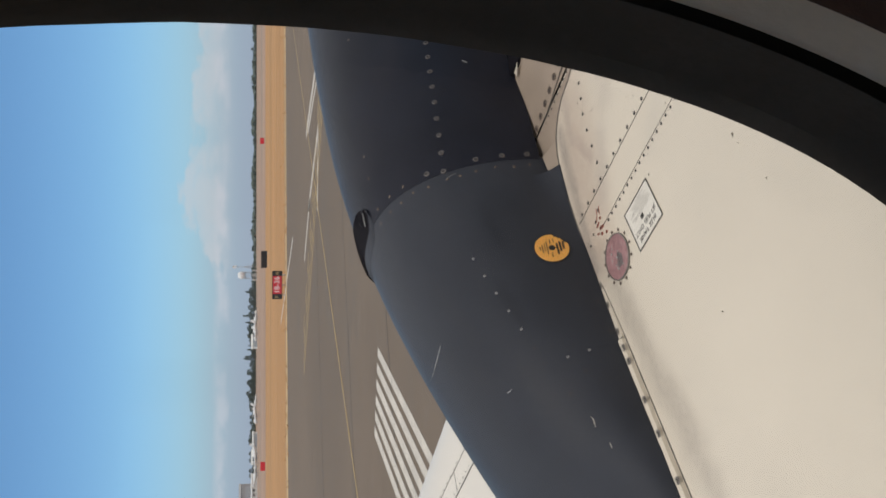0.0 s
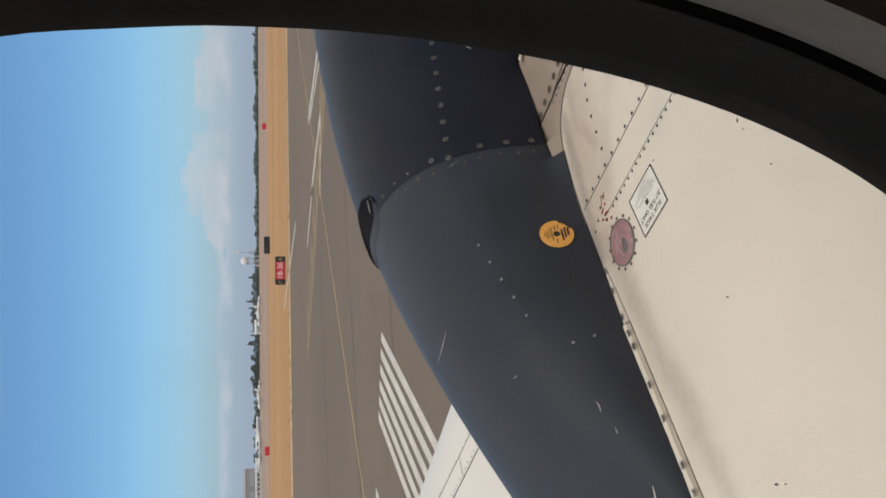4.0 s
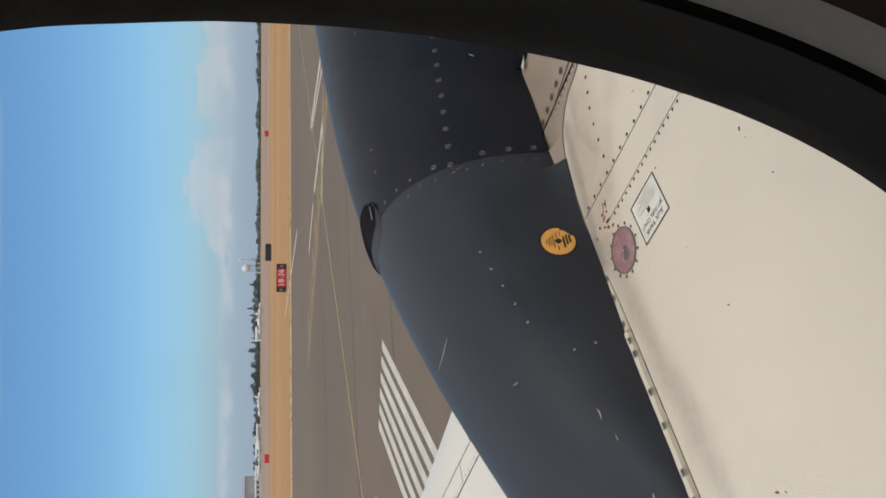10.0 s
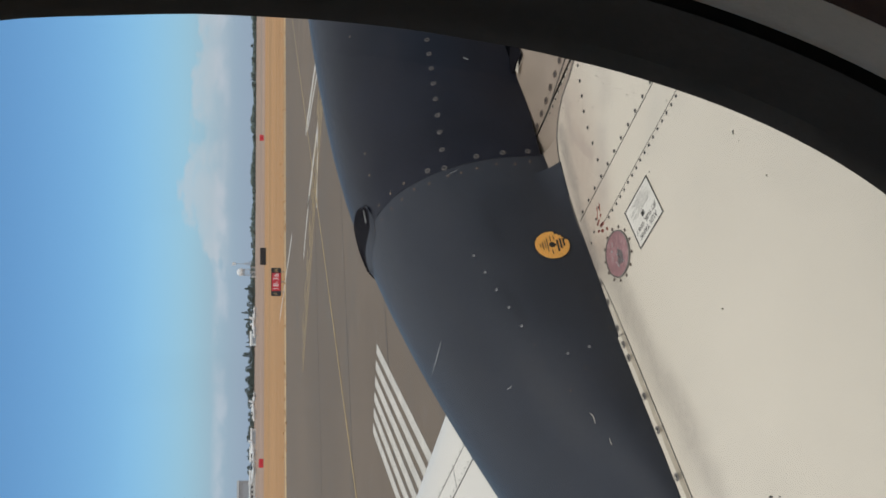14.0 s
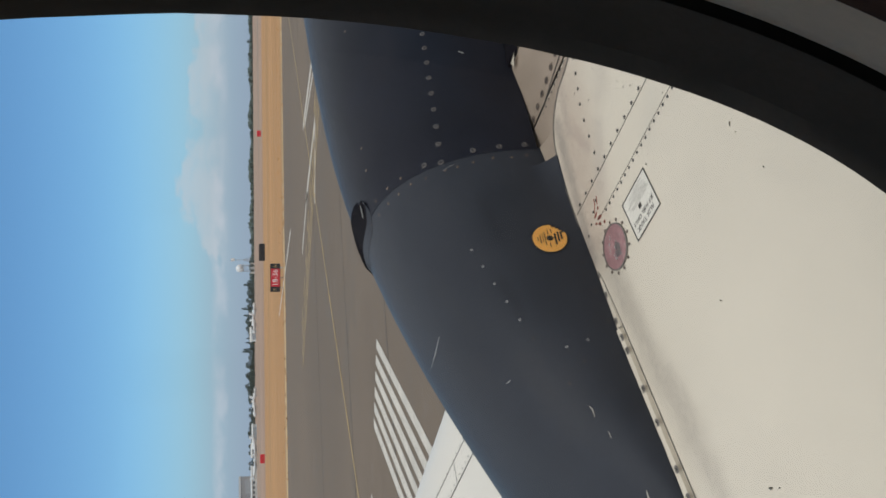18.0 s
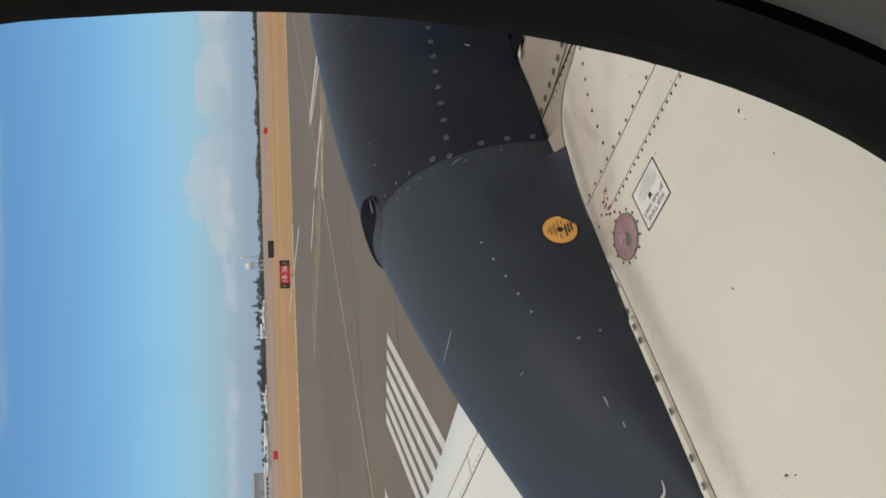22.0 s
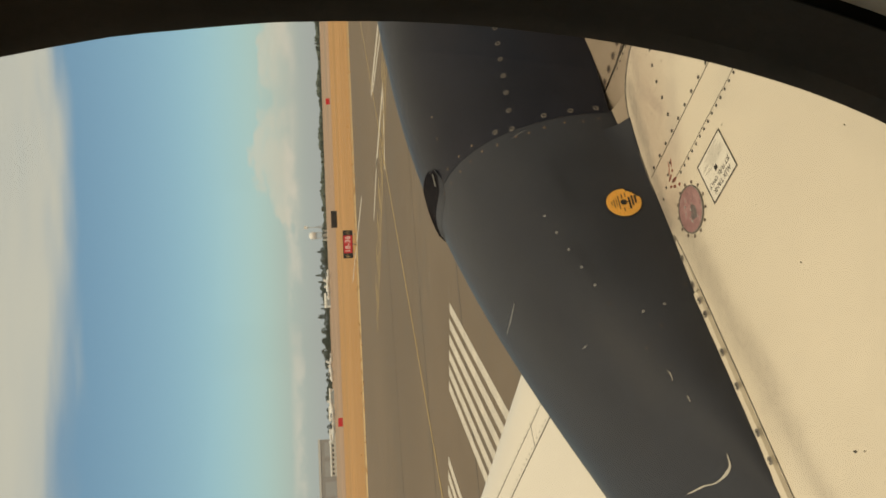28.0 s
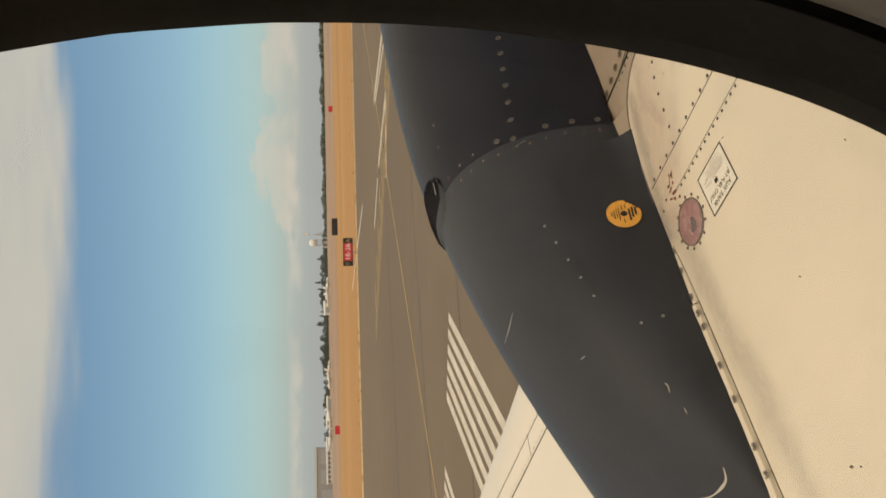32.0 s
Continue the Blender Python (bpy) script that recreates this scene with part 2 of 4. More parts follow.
# unseen lining, kept pale to bounce light onto the window trim
CABIN = material("pale_cabin_trim", (0.68, 0.61, 0.52), 0.8, vary=0.08, scale=20.0)
CAPRED = material("faded_red_cap", (0.34, 0.185, 0.19), 0.6, vary=0.2, scale=60.0,
                  spots=[((0.40, 0.31, 0.30), 70.0, 0.56, 0.7, 0.7)])
CAPGREY = material("worn_cap_latch", (0.15, 0.125, 0.125), 0.6, vary=0.2, scale=90.0)
STAIN = material("red_stain", (0.56, 0.20, 0.16), 0.7, vary=0.2, scale=80.0)
MOWN = math.atan2(0.46, -0.89)                   # the way of the runway's edge and of the mowing
GRASS = material("dry_grass", (0.50, 0.278, 0.128), 0.95, vary=0.16, scale=0.03, spec=0.1, stretch=(22, 1, 1), turn=MOWN,
                 spots=[((0.31, 0.205, 0.115), 0.05, 0.50, 0.64, 0.70), ((0.58, 0.36, 0.18), 0.11, 0.50, 0.64, 0.8), ((0.33, 0.20, 0.10), 0.9, 0.5, 0.7, 0.4), ((0.36, 0.21, 0.10), 0.30, 0.52, 0.62, 0.6)])
VERGE = material("pale_verge_grass", (0.58, 0.42, 0.24), 0.95, vary=0.2, scale=0.3, spec=0.1, stretch=(9, 1, 1), turn=MOWN,
                 spots=[((0.36, 0.24, 0.13), 0.4, 0.5, 0.68, 0.8)])
# outer wing's white, the sunlight on it put into a brighter paint
OUTER_WHITE = material("brightened_white_paint", (0.76, 0.705, 0.625), 0.38, vary=0.03, scale=1.5, bump=(0.0004, 2.2),
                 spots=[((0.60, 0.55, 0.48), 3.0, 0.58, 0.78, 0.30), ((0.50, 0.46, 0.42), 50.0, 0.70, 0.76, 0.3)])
ASPHALT = material("worn_asphalt", (0.190, 0.146, 0.110), 0.9, vary=0.14, scale=0.06, bump=(0.004, 60.0), spec=0.25,
                   spots=[((0.15, 0.128, 0.108), 0.25, 0.52, 0.7, 0.6), ((0.235, 0.20, 0.17), 1.2, 0.55, 0.75, 0.4)])
PAINT = material("worn_road_paint", (0.62, 0.57, 0.50), 0.8, vary=0.1, scale=2.0,
                 spots=[((0.16, 0.14, 0.12), 3.0, 0.60, 0.75, 0.7)])
YELLOW = material("worn_yellow_line", (0.48, 0.345, 0.16), 0.8, vary=0.15, scale=1.0,
                  spots=[((0.16, 0.13, 0.10), 1.5, 0.55, 0.72, 0.6)])
TAR = material("tar_joint", (0.12, 0.10, 0.085), 0.8, vary=0.2, scale=1.0)
# leaf green lightened and blued, the distance haze put into it
LEAF = material("hazed_tree_leaves", (0.105, 0.128, 0.112), 0.8, vary=0.3, scale=0.4, spec=0.2)
BARK = material("grey_bark", (0.10, 0.08, 0.06), 0.9, vary=0.2, scale=2.0)
DOME = material("white_radome", (0.80, 0.78, 0.75), 0.5, vary=0.04, scale=0.4)
STEEL = material("galvanised_steel", (0.42, 0.42, 0.42), 0.5, metal=0.4, vary=0.1, scale=1.0)
CLAD = material("grey_cladding", (0.34, 0.33, 0.32), 0.7, vary=0.08, scale=0.2)
CONCRETE = material("pale_render_wall", (0.60, 0.57, 0.52), 0.8, vary=0.08, scale=0.3)
ROOF = material("pale_metal_roof", (0.66, 0.64, 0.60), 0.5, vary=0.08, scale=0.2)
PANE_DARK = material("dark_window_glass", (0.03, 0.035, 0.04), 0.15, vary=0.2, scale=0.3)
SIGNRED = material("red_sign_face", (0.62, 0.03, 0.045), 0.5, vary=0.06, scale=2.0)
SIGNBLACK = material("black_sign_face", (0.02, 0.02, 0.022), 0.5, vary=0.2, scale=2.0)
LETTER = material("white_sign_lettering", (0.82, 0.80, 0.78), 0.5, vary=0.04, scale=2.0)


def pane_material():
    m = bpy.data.materials.new("clear_window_pane")
    m.use_nodes = True
    n = Nodes(m.node_tree)
    clear, gloss, both = n.add("ShaderNodeBsdfTransparent"), n.add("ShaderNodeBsdfGlossy"), n.add("ShaderNodeMixShader")
    clear.inputs[0].default_value = (0.97, 0.98, 0.98, 1)
    gloss.inputs["Roughness"].default_value = 0.04
    both.inputs[0].default_value = 0.012
    n.link(clear.outputs[0], both.inputs[1])
    n.link(gloss.outputs[0], both.inputs[2])
    n.link(both.outputs[0], n.add("ShaderNodeOutputMaterial").inputs[0])
    return m


PANE = pane_material()


# ---- mesh helpers ----
def finish(bm, name, mat, smooth=True):
    bmesh.ops.recalc_face_normals(bm, faces=bm.faces)
    for e in bm.edges:
        if len(e.link_faces) == 2 and e.calc_face_angle(0.0) > 0.6:
            e.smooth = False
    me = bpy.data.meshes.new(name)
    bm.to_mesh(me)
    bm.free()
    me.materials.append(mat)
    if smooth:
        for p in me.polygons:
            p.use_smooth = True
    return me


def part(name, bm, mat, parent=None, label="", smooth=True):
    ob = new(name, finish(bm, name, mat, smooth))
    if parent:
        ob.parent = parent
    return tagged(ob, label)


def share(name, me, parent, m, label=""):
    ob = new(name, me)
    ob.parent = parent
    ob.matrix_local = m
    return tagged(ob, label)


def thing(name, label, category, group="", kind="", at=(0, 0, 0)):
    ob = new(name)
    ob.location = at
    return tagged(ob, label, category, group, kind)


def grid(bm, rows, close=False):
    """Skins rows of points with quads. Returns the rows of vertices."""
    vs = [[bm.verts.new(p) for p in row] for row in rows]
    for a, b in zip(vs, vs[1:]):
        k = len(a)
        for i in range(k if close else k - 1):
            j = (i + 1) % k
            bm.faces.new((a[i], a[j], b[j], b[i]))
    return vs


def box(bm, lo, hi, m=None):
    made = bmesh.ops.create_cube(bm, size=1.0)["verts"]
    for v in made:
        v.co = Vector([(a + b) / 2 + c * (b - a) for a, b, c in zip(lo, hi, v.co)])
        if m:
            v.co = m @ v.co
    return made


def rod(bm, a, b, r, r2=None, seg=8):
    a, b = Vector(a), Vector(b)
    turn = (b - a).to_track_quat("Z", "Y").to_matrix().to_4x4()
    bmesh.ops.create_cone(bm, cap_ends=True, segments=seg, radius1=r, radius2=r if r2 is None else r2, depth=(b - a).length,
                          matrix=Matrix.Translation((a + b) / 2) @ turn)


def stud(name, mat, r, h, ring=False):
    """A low domed screw or rivet head on z = 0; ring: with a sunken centre."""
    bm = bmesh.new()
    loops = [(r, 0), (r * 0.96, h * 0.5), (r * 0.7, h)] + ([(r * 0.58, h), (r * 0.5, h * 0.3)] if ring else [(r * 0.3, h * 1.15)])
    vs = grid(bm, [[(c * math.cos(a), c * math.sin(a), z) for a in [k * math.tau / 10 for k in range(10)]] for c, z in loops], close=True)
    bm.faces.new(vs[-1])
    if ring:
        for f in bm.faces:
            if f.calc_center_median().xy.length < r * 0.5:
                f.material_index = 1
    me = finish(bm, name, mat)
    me.materials.append(DARKSCREW)
    return me


def on(place, normal, spin=0.0):
    """A pose at place, with z along normal."""
    return Matrix.Translation(place) @ Vector(normal).to_track_quat("Z", "Y").to_matrix().to_4x4() @ Matrix.Rotation(spin, 4, "Z")


# ---- ground ----
VIEW = radians(41)                               # the way the cabin window is looked through, forward of abeam
AHEAD, ASIDE = Vector((math.sin(VIEW), math.cos(VIEW), 0)), Vector((math.cos(VIEW), -math.sin(VIEW), 0))


def out_at(slide, depth, z=0.0):
    """A place on the airfield: depth metres out along the view, slide metres per metre of depth towards the nose."""
    p = AHEAD * depth + ASIDE * (slide * depth)
    return Vector((p.x, p.y, z))


def ground_sheet():
    bm = bmesh.new()
    steps = [-4500, -2000, -800, -300, -100, 0, 100, 300, 800, 2000, 4500]
    grid(bm, [[(x, y, 0) for y in steps] for x in steps])
    ob = part("ground", bm, GRASS, label="flat dry tan grassland of an airfield")
    tagged(ob, category="ground", kind="structure")


def strip(name, pts, z, mat, label, category, parent=None, thick=0.004):
    """A flat slab over a convex outline, z high."""
    bm = bmesh.new()
    topv = [bm.verts.new((x, y, z)) for x, y in pts]
    low = [bm.verts.new((x, y, z - thick)) for x, y in pts]
    bm.faces.new(topv)
    for i in range(len(pts)):
        j = (i + 1) % len(pts)
        bm.faces.new((topv[i], topv[j], low[j], low[i]))
    ob = part(name, bm, mat, parent, label, smooth=False)
    if not parent:
        tagged(ob, category=category, kind="structure")
    return ob


ground_sheet()
EDGE_AT, EDGE_WAY = AHEAD * 66, Vector((-0.89, 0.46, 0)).normalized()
near = Vector((-EDGE_WAY.y, EDGE_WAY.x, 0))
if near.dot(AHEAD) > 0:
    near = -near
a, b = EDGE_AT + EDGE_WAY * 2500, EDGE_AT - EDGE_WAY * 2500
strip("runway", [tuple(p.xy) for p in (a, b, b + near * 160, a + near * 160)], 0.012, ASPHALT, "worn grey-brown asphalt runway apron", "runway", thick=0.03)

a, b = EDGE_AT + EDGE_WAY * 600, EDGE_AT - EDGE_WAY * 600
strip("verge", [tuple(p.xy) for p in (a, b, b - near * 3.2, a - near * 3.2)], 0.010, VERGE, "pale dry grass verge along the asphalt's edge", "verge")


# far ground, with the distance haze put into its grey-pink colour
FAR = material("far_hazed_ground", (0.41, 0.285, 0.215), 0.95, vary=0.12, scale=0.01, spec=0.1,
               spots=[((0.27, 0.24, 0.20), 0.008, 0.5, 0.62, 0.7), ((0.42, 0.31, 0.22), 0.02, 0.55, 0.7, 0.5)])
far_at = EDGE_AT - near * 125
a, b = far_at + EDGE_WAY * 4000, far_at - EDGE_WAY * 4000
strip("far_field", [tuple(p.xy) for p in (a, b, b - near * 4000, a - near * 4000)], 0.006, FAR, "pale far ground beyond the dry grass, distance haze put into its colour", "field")


def line(name, a, b, width, z, mat, label, category, parent=None):
    a, b = Vector((*a, 0)), Vector((*b, 0))
    w = (b - a).normalized().cross(Vector((0, 0, 1))) * (width / 2)
    return strip(name, [tuple(p.xy) for p in (a - w, b - w, b + w, a + w)], z, mat, label, category, parent)


# ---- markings on the asphalt ----
KEY_WAY, KEY_ROW = Vector((0.765, 0.645)), Vector((-0.532, 0.847))
keys = thing("runway_marking", "off-white painted bars of a runway marking, worn, in groups of six", "runway marking", kind="structure")
for k in range(12):
    start = Vector((9.85, 13.92)) + KEY_ROW * (0.306 * k + (1.25 if k > 5 else 0))
    line("bar", start, start - KEY_WAY * 9.0, 0.175, 0.017, PAINT, "", "", keys)
arrow = thing("arrow_marking", "off-white painted zigzag arrow lines on the asphalt", "runway marking", kind="structure")
for p, q, w in (((27.9, 21.9), (30.9, 27.9), 0.35), ((26.6, 20.9), (30.0, 27.0), 0.2), ((25.2, 22.4), (27.2, 28.5), 0.34), ((25.2, 22.4), (23.3, 24.5), 0.30), ((26.9, 27.6), (27.7, 32.2), 0.28)):
    line("stroke", p, q, w, 0.017, PAINT, "", "", arrow)
line("edge_line", (37.2, 41.4), (48.6, 64.5), 0.3, 0.017, PAINT, "faded white painted line on the asphalt", "runway marking")
line("centre_line", (52.0, 35.9), (3.0, 16.0), 0.105, 0.021, YELLOW, "thin worn yellow taxi line on the asphalt", "taxi line")
hold = thing("hold_marking", "worn yellow holding-point lines, two solid and two dashed", "taxi line", kind="structure")
for k in range(4):
    x = 24.0 + 0.58 * k
    if k < 2:
        line("stroke", (x, 17.0), (x, 35.5), 0.14, 0.018, YELLOW, "", "", hold)
    else:
        for j in range(9):
            y = 17.2 + 2.05 * j
            line("dash", (x, y), (x, y + 1.2), 0.14, 0.018, YELLOW, "", "", hold)
for i, (p, q) in enumerate((((-10, 17.2), (16, 11.2)), ((-20, 26.0), (40, 12.0)), ((-30, 40), (60, 15.5)))):
    line("tar_joint", p, q, 0.07, 0.016, TAR, "dark tar-filled joint across the asphalt", "joint")


# ---- the airplane ----
airplane = thing("airplane", "white twin-engine airplane with dark blue engine nacelle", "airplane")


def wing_z(x, y):
    """Height of the wing's upper skin: rising forward and outboard, rolling over at the leading edge."""
    z = 1.400 + 0.0928 * (x - 1.258) + 0.105 * (y - 1.451)
    if x < 0.3:
        z -= 0.05 * (0.3 - x) ** 2
    if x > 1.93:
        z -= 0.16 * ((x - 1.93) / 0.36) ** 2.0
    return z


WING_N = Vector((-0.0928, -0.105, 1.0)).normalized()


def wing_at(x, y, up=0.0):
    return Vector((x, y, wing_z(x, y))) + WING_N * up


def inboard_wing():
    tops = [-1.1 + 2.84 * i / 40 for i in range(41)]
    ys = [0.12 + 1.90 * i / 14 for i in range(15)]
    bm = bmesh.new()
    rows = []
    for y in ys:
        row = [(x, y, wing_z(x, y)) for x in tops]
        row += [(x, y, wing_z(x, y) - 0.02 - 0.28 * math.sin(math.pi * min(1, max(0, (x + 1.1) / 3.5)))) for x in reversed(tops)]
        rows.append(row)
    vs = grid(bm, rows, close=True)
    bm.faces.new(vs[0])
    bm.faces.new(vs[-1])
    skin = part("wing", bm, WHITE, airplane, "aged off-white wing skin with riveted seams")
    bm = bmesh.new()
    xs = [1.745 + 0.545 * i / 16 for i in range(17)]
    rows = []
    for y in ys:
        row = [(x, y, wing_z(x, y) + 0.002) for x in xs]
        low = wing_z(xs[-1], y)
        row += [(2.29 - 0.02 * k * k, y, low - 0.035 * k) for k in range(1, 6)]
        rows.append(row)
    grid(bm, rows)
    lead = part("leading_edge", bm, DIRTY, airplane, "soiled cream leading-edge skin beside the nacelle")
    return skin, lead


wing, leading_edge = inboard_wing()
RIVET, BIGSCREW, LOWSCREW = stud("rivet", DARKSCREW, 0.0036, 0.0008), stud("screw", RUSTED, 0.0098, 0.0012, True), stud("screw", LATCH, 0.0084, 0.0014, True)


def rivet_row(name, me, p, q, count, parent, up=0.0005, jitter=0.0):
    for k in range(count):
        s = k / max(1, count - 1)
        x, y = p[0] + (q[0] - p[0]) * s, p[1] + (q[1] - p[1]) * s
        x += random.uniform(-jitter, jitter)
        share(name, me, parent, on(wing_at(x, y, up), WING_N, k * 1.3))


def seam_on_wing(pts, width, parent, mat=SEAM, up=0.0008, name="seam"):
    """A thin dark joint that follows the wing's skin."""
    bm = bmesh.new()
    rows = []
    for i, (x, y) in enumerate(pts):
        a, b = pts[max(0, i - 1)], pts[min(len(pts) - 1, i + 1)]
        w = Vector((b[0] - a[0], b[1] - a[1], 0)).normalized().cross(Vector((0, 0, 1))) * (width / 2)
        rows.append([tuple(wing_at(x + w.x * s, y + w.y * s, h)) for s, h in ((-1, 0), (-0.6, up), (0.6, up), (1, 0))])
    grid(bm, rows)
    part(name, bm, mat, parent)


def spread(p, q, n):
    return [(p[0] + (q[0] - p[0]) * i / n, p[1] + (q[1] - p[1]) * i / n) for i in range(n + 1)]


seam_on_wing(spread((1.425, 0.75), (1.426, 1.535), 12), 0.0022, wing)
seam_on_wing(spread((1.349, 0.75), (1.350, 1.47), 12), 0.0014, wing)
BOLD = stud("rivet", DARKSCREW, 0.0044, 0.0009)
rivet_row("rivet", BOLD, (1.4335, 0.799), (1.4335, 1.510), 20, wing, jitter=0.0006)
rivet_row("rivet", RIVET, (1.341, 0.80), (1.343, 1.43), 31, wing, jitter=0.0006)
for a, b, count in (((1.740, 1.295), (1.600, 1.360), 5), ((1.562, 1.371), (1.471, 1.385), 3)):
    rivet_row("rivet", BOLD, a, b, count, wing, jitter=0.002)
rivet_row("rivet", RIVET, (1.39, 1.45), (1.35, 1.525), 4, wing, jitter=0.003)
rivet_row("screw", BIGSCREW, (1.803, 1.211), (1.757, 1.545), 10, leading_edge, up=0.0035)
rivet_row("rivet", RIVET, (1.742, 1.24), (1.722, 1.54), 15, wing, up=0.0035)
seam_on_wing(spread((1.80, 1.1), (1.722, 1.59), 10), 0.0026, leading_edge, up=0.0045)


# the curved fillet where wing, leading edge and nacelle meet
def fillet():
    curve = [(1.733, 1.290), (1.716, 1.355), (1.709, 1.408), (1.696, 1.440), (1.678, 1.468), (1.6605, 1.487), (1.6595, 1.488), (1.628, 1.507), (1.596, 1.519), (1.544, 1.532), (1.49, 1.536), (1.445, 1.541)]
    bm = bmesh.new()
    rows = []
    for x, y in curve[:9]:
        inner, rise = (1.60, 0.006) if x > 1.66 else (1.5475, 0.016)
        rows.append([tuple(wing_at(x, y, 0.0025)), tuple(wing_at(x, (y + inner) / 2, 0.0035 if x > 1.66 else 0.006)), tuple(wing_at(x, inner, rise))])
    grid(bm, rows)
    f = part("fillet", bm, DIRTY, airplane, "soiled cream fillet between wing and nacelle")
    seam_on_wing([(1.745, 1.25)] + curve + [(1.38, 1.546), (1.32, 1.551)], 0.0014, f, mat=LATCH, up=0.0032)


fillet()


# the outboard wing beyond the nacelle
def outboard_wing():
    bm = bmesh.new()
    rows = []
    for i in range(25):
        y = 2.0 + 6.2 * i / 24
        lead = 1.632 - 0.115 * (y - 2.636)
        trail = -0.75 + 0.10 * (y - 2.6)
        top, low = [], []
        for k in range(25):
            s = k / 24
            x = trail + (lead - trail) * s
            z = 1.400 + 0.0928 * (x - 1.258) + 0.105 * (y - 1.451)
            roll = max(0.0, (s - 0.955) / 0.045)
            top.append((x, y, z - 0.03 * roll ** 2))
            low.append((x, y, z - 0.03 - 0.20 * math.sin(math.pi * min(1.0, 0.12 + 0.88 * s)) * (1 - 0.06 * (y - 2))))
        rows.append(top + list(reversed(low)))
    vs = grid(bm, rows, close=True)
    bm.faces.new(vs[0])
    bm.faces.new(vs[-1])
    return part("outboard_wing", bm, OUTER_WHITE, airplane, "white outer wing panel, its paint brightened for sunlight")


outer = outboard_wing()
seam_on_wing(spread((1.368, 2.1), (1.310, 4.2), 14), 0.006, outer)
seam_on_wing(spread((1.434, 2.1), (1.385, 4.2), 14), 0.003, outer)
seam_on_wing(spread((1.425, 2.645), (1.357, 2.66), 4), 0.003, outer)
FAR_RIVET = stud("rivet", SEAM, 0.0030, 0.0008)
rivet_row("rivet", FAR_RIVET, (1.380, 2.15), (1.340, 3.6), 44, outer)
rivet_row("rivet", FAR_RIVET, (1.442, 2.15), (1.40, 3.6), 36, outer)

# the nacelle
NAC_Y, NAC_W, NAC_N = 1.87, 0.32, 2.2
TOPS = [(0.30, 1.22), (0.55, 1.335), (0.8, 1.492), (1.1, 1.654), (1.4, 1.780), (1.7, 1.870), (2.0, 1.9245), (2.3, 1.955), (2.6, 1.975), (2.9, 1.990), (3.3, 1.99), (3.7, 1.95), (4.1, 1.80)]


def crown_z(x):
    """Height of the nacelle's back, a smooth curve through the stations."""
    i = max(1, min(len(TOPS) - 3, sum(1 for t in TOPS if t[0] <= x) - 1))
    (x0, a), (x1, b), (x2, c), (x3, d) = TOPS[i - 1:i + 3]
    h, s = x2 - x1, (x - x1) / (x2 - x1)
    m1, m2 = (c - a) / (x2 - x0) * h, (d - b) / (x3 - x1) * h
    return (2 * s ** 3 - 3 * s ** 2 + 1) * b + (s ** 3 - 2 * s ** 2 + s) * m1 + (3 * s ** 2 - 2 * s ** 3) * c + (s ** 3 - s ** 2) * m2


def foot_z(x):
    return 1.3625 + 0.0928 * (x - 0.744)


def nac_at(x, deg, up=0.0, base=None):
    th = radians(deg)
    c, s = math.cos(th), math.sin(th)
    zb = foot_z(x) if base is None else base
    taper = 1.0 if x < 3.4 else max(0.35, 1.0 - 0.55 * ((x - 3.4) / 0.8) ** 2)
    y = NAC_Y - (NAC_W * taper + up) * math.copysign(abs(c) ** (2 / NAC_N), c)
    z = zb + (crown_z(x) - zb + up) * abs(s) ** (2 / NAC_N)
    return Vector((x, y, z))


def cowl_base(x):
    return 1.468 if x < 1.962 else 1.443


def nac_normal(x, deg):
    a = nac_at(x, deg + 0.6) - nac_at(x, max(0.0, deg - 0.6))
    b = nac_at(x + 0.01, deg) - nac_at(x - 0.01, deg)
    n = a.cross(b).normalized()
    return n if n.dot(nac_at(x, deg) - Vector((x, NAC_Y, foot_z(x)))) > 0 else -n


def angle_at_z(x, z):
    s = min(1.0, max(0.0, (z - foot_z(x)) / (crown_z(x) - foot_z(x))))
    return math.degrees(math.asin(s ** (NAC_N / 2)))


ARC = [0, 2, 5, 9, 14, 20, 27, 35, 44, 54, 65, 77, 90, 103, 115, 126, 136, 145, 153, 160, 166, 171, 175, 178, 180]
ARC = [a + (b - a) * k / 3 for a, b in zip(ARC, ARC[1:]) for k in range(3)] + [180]


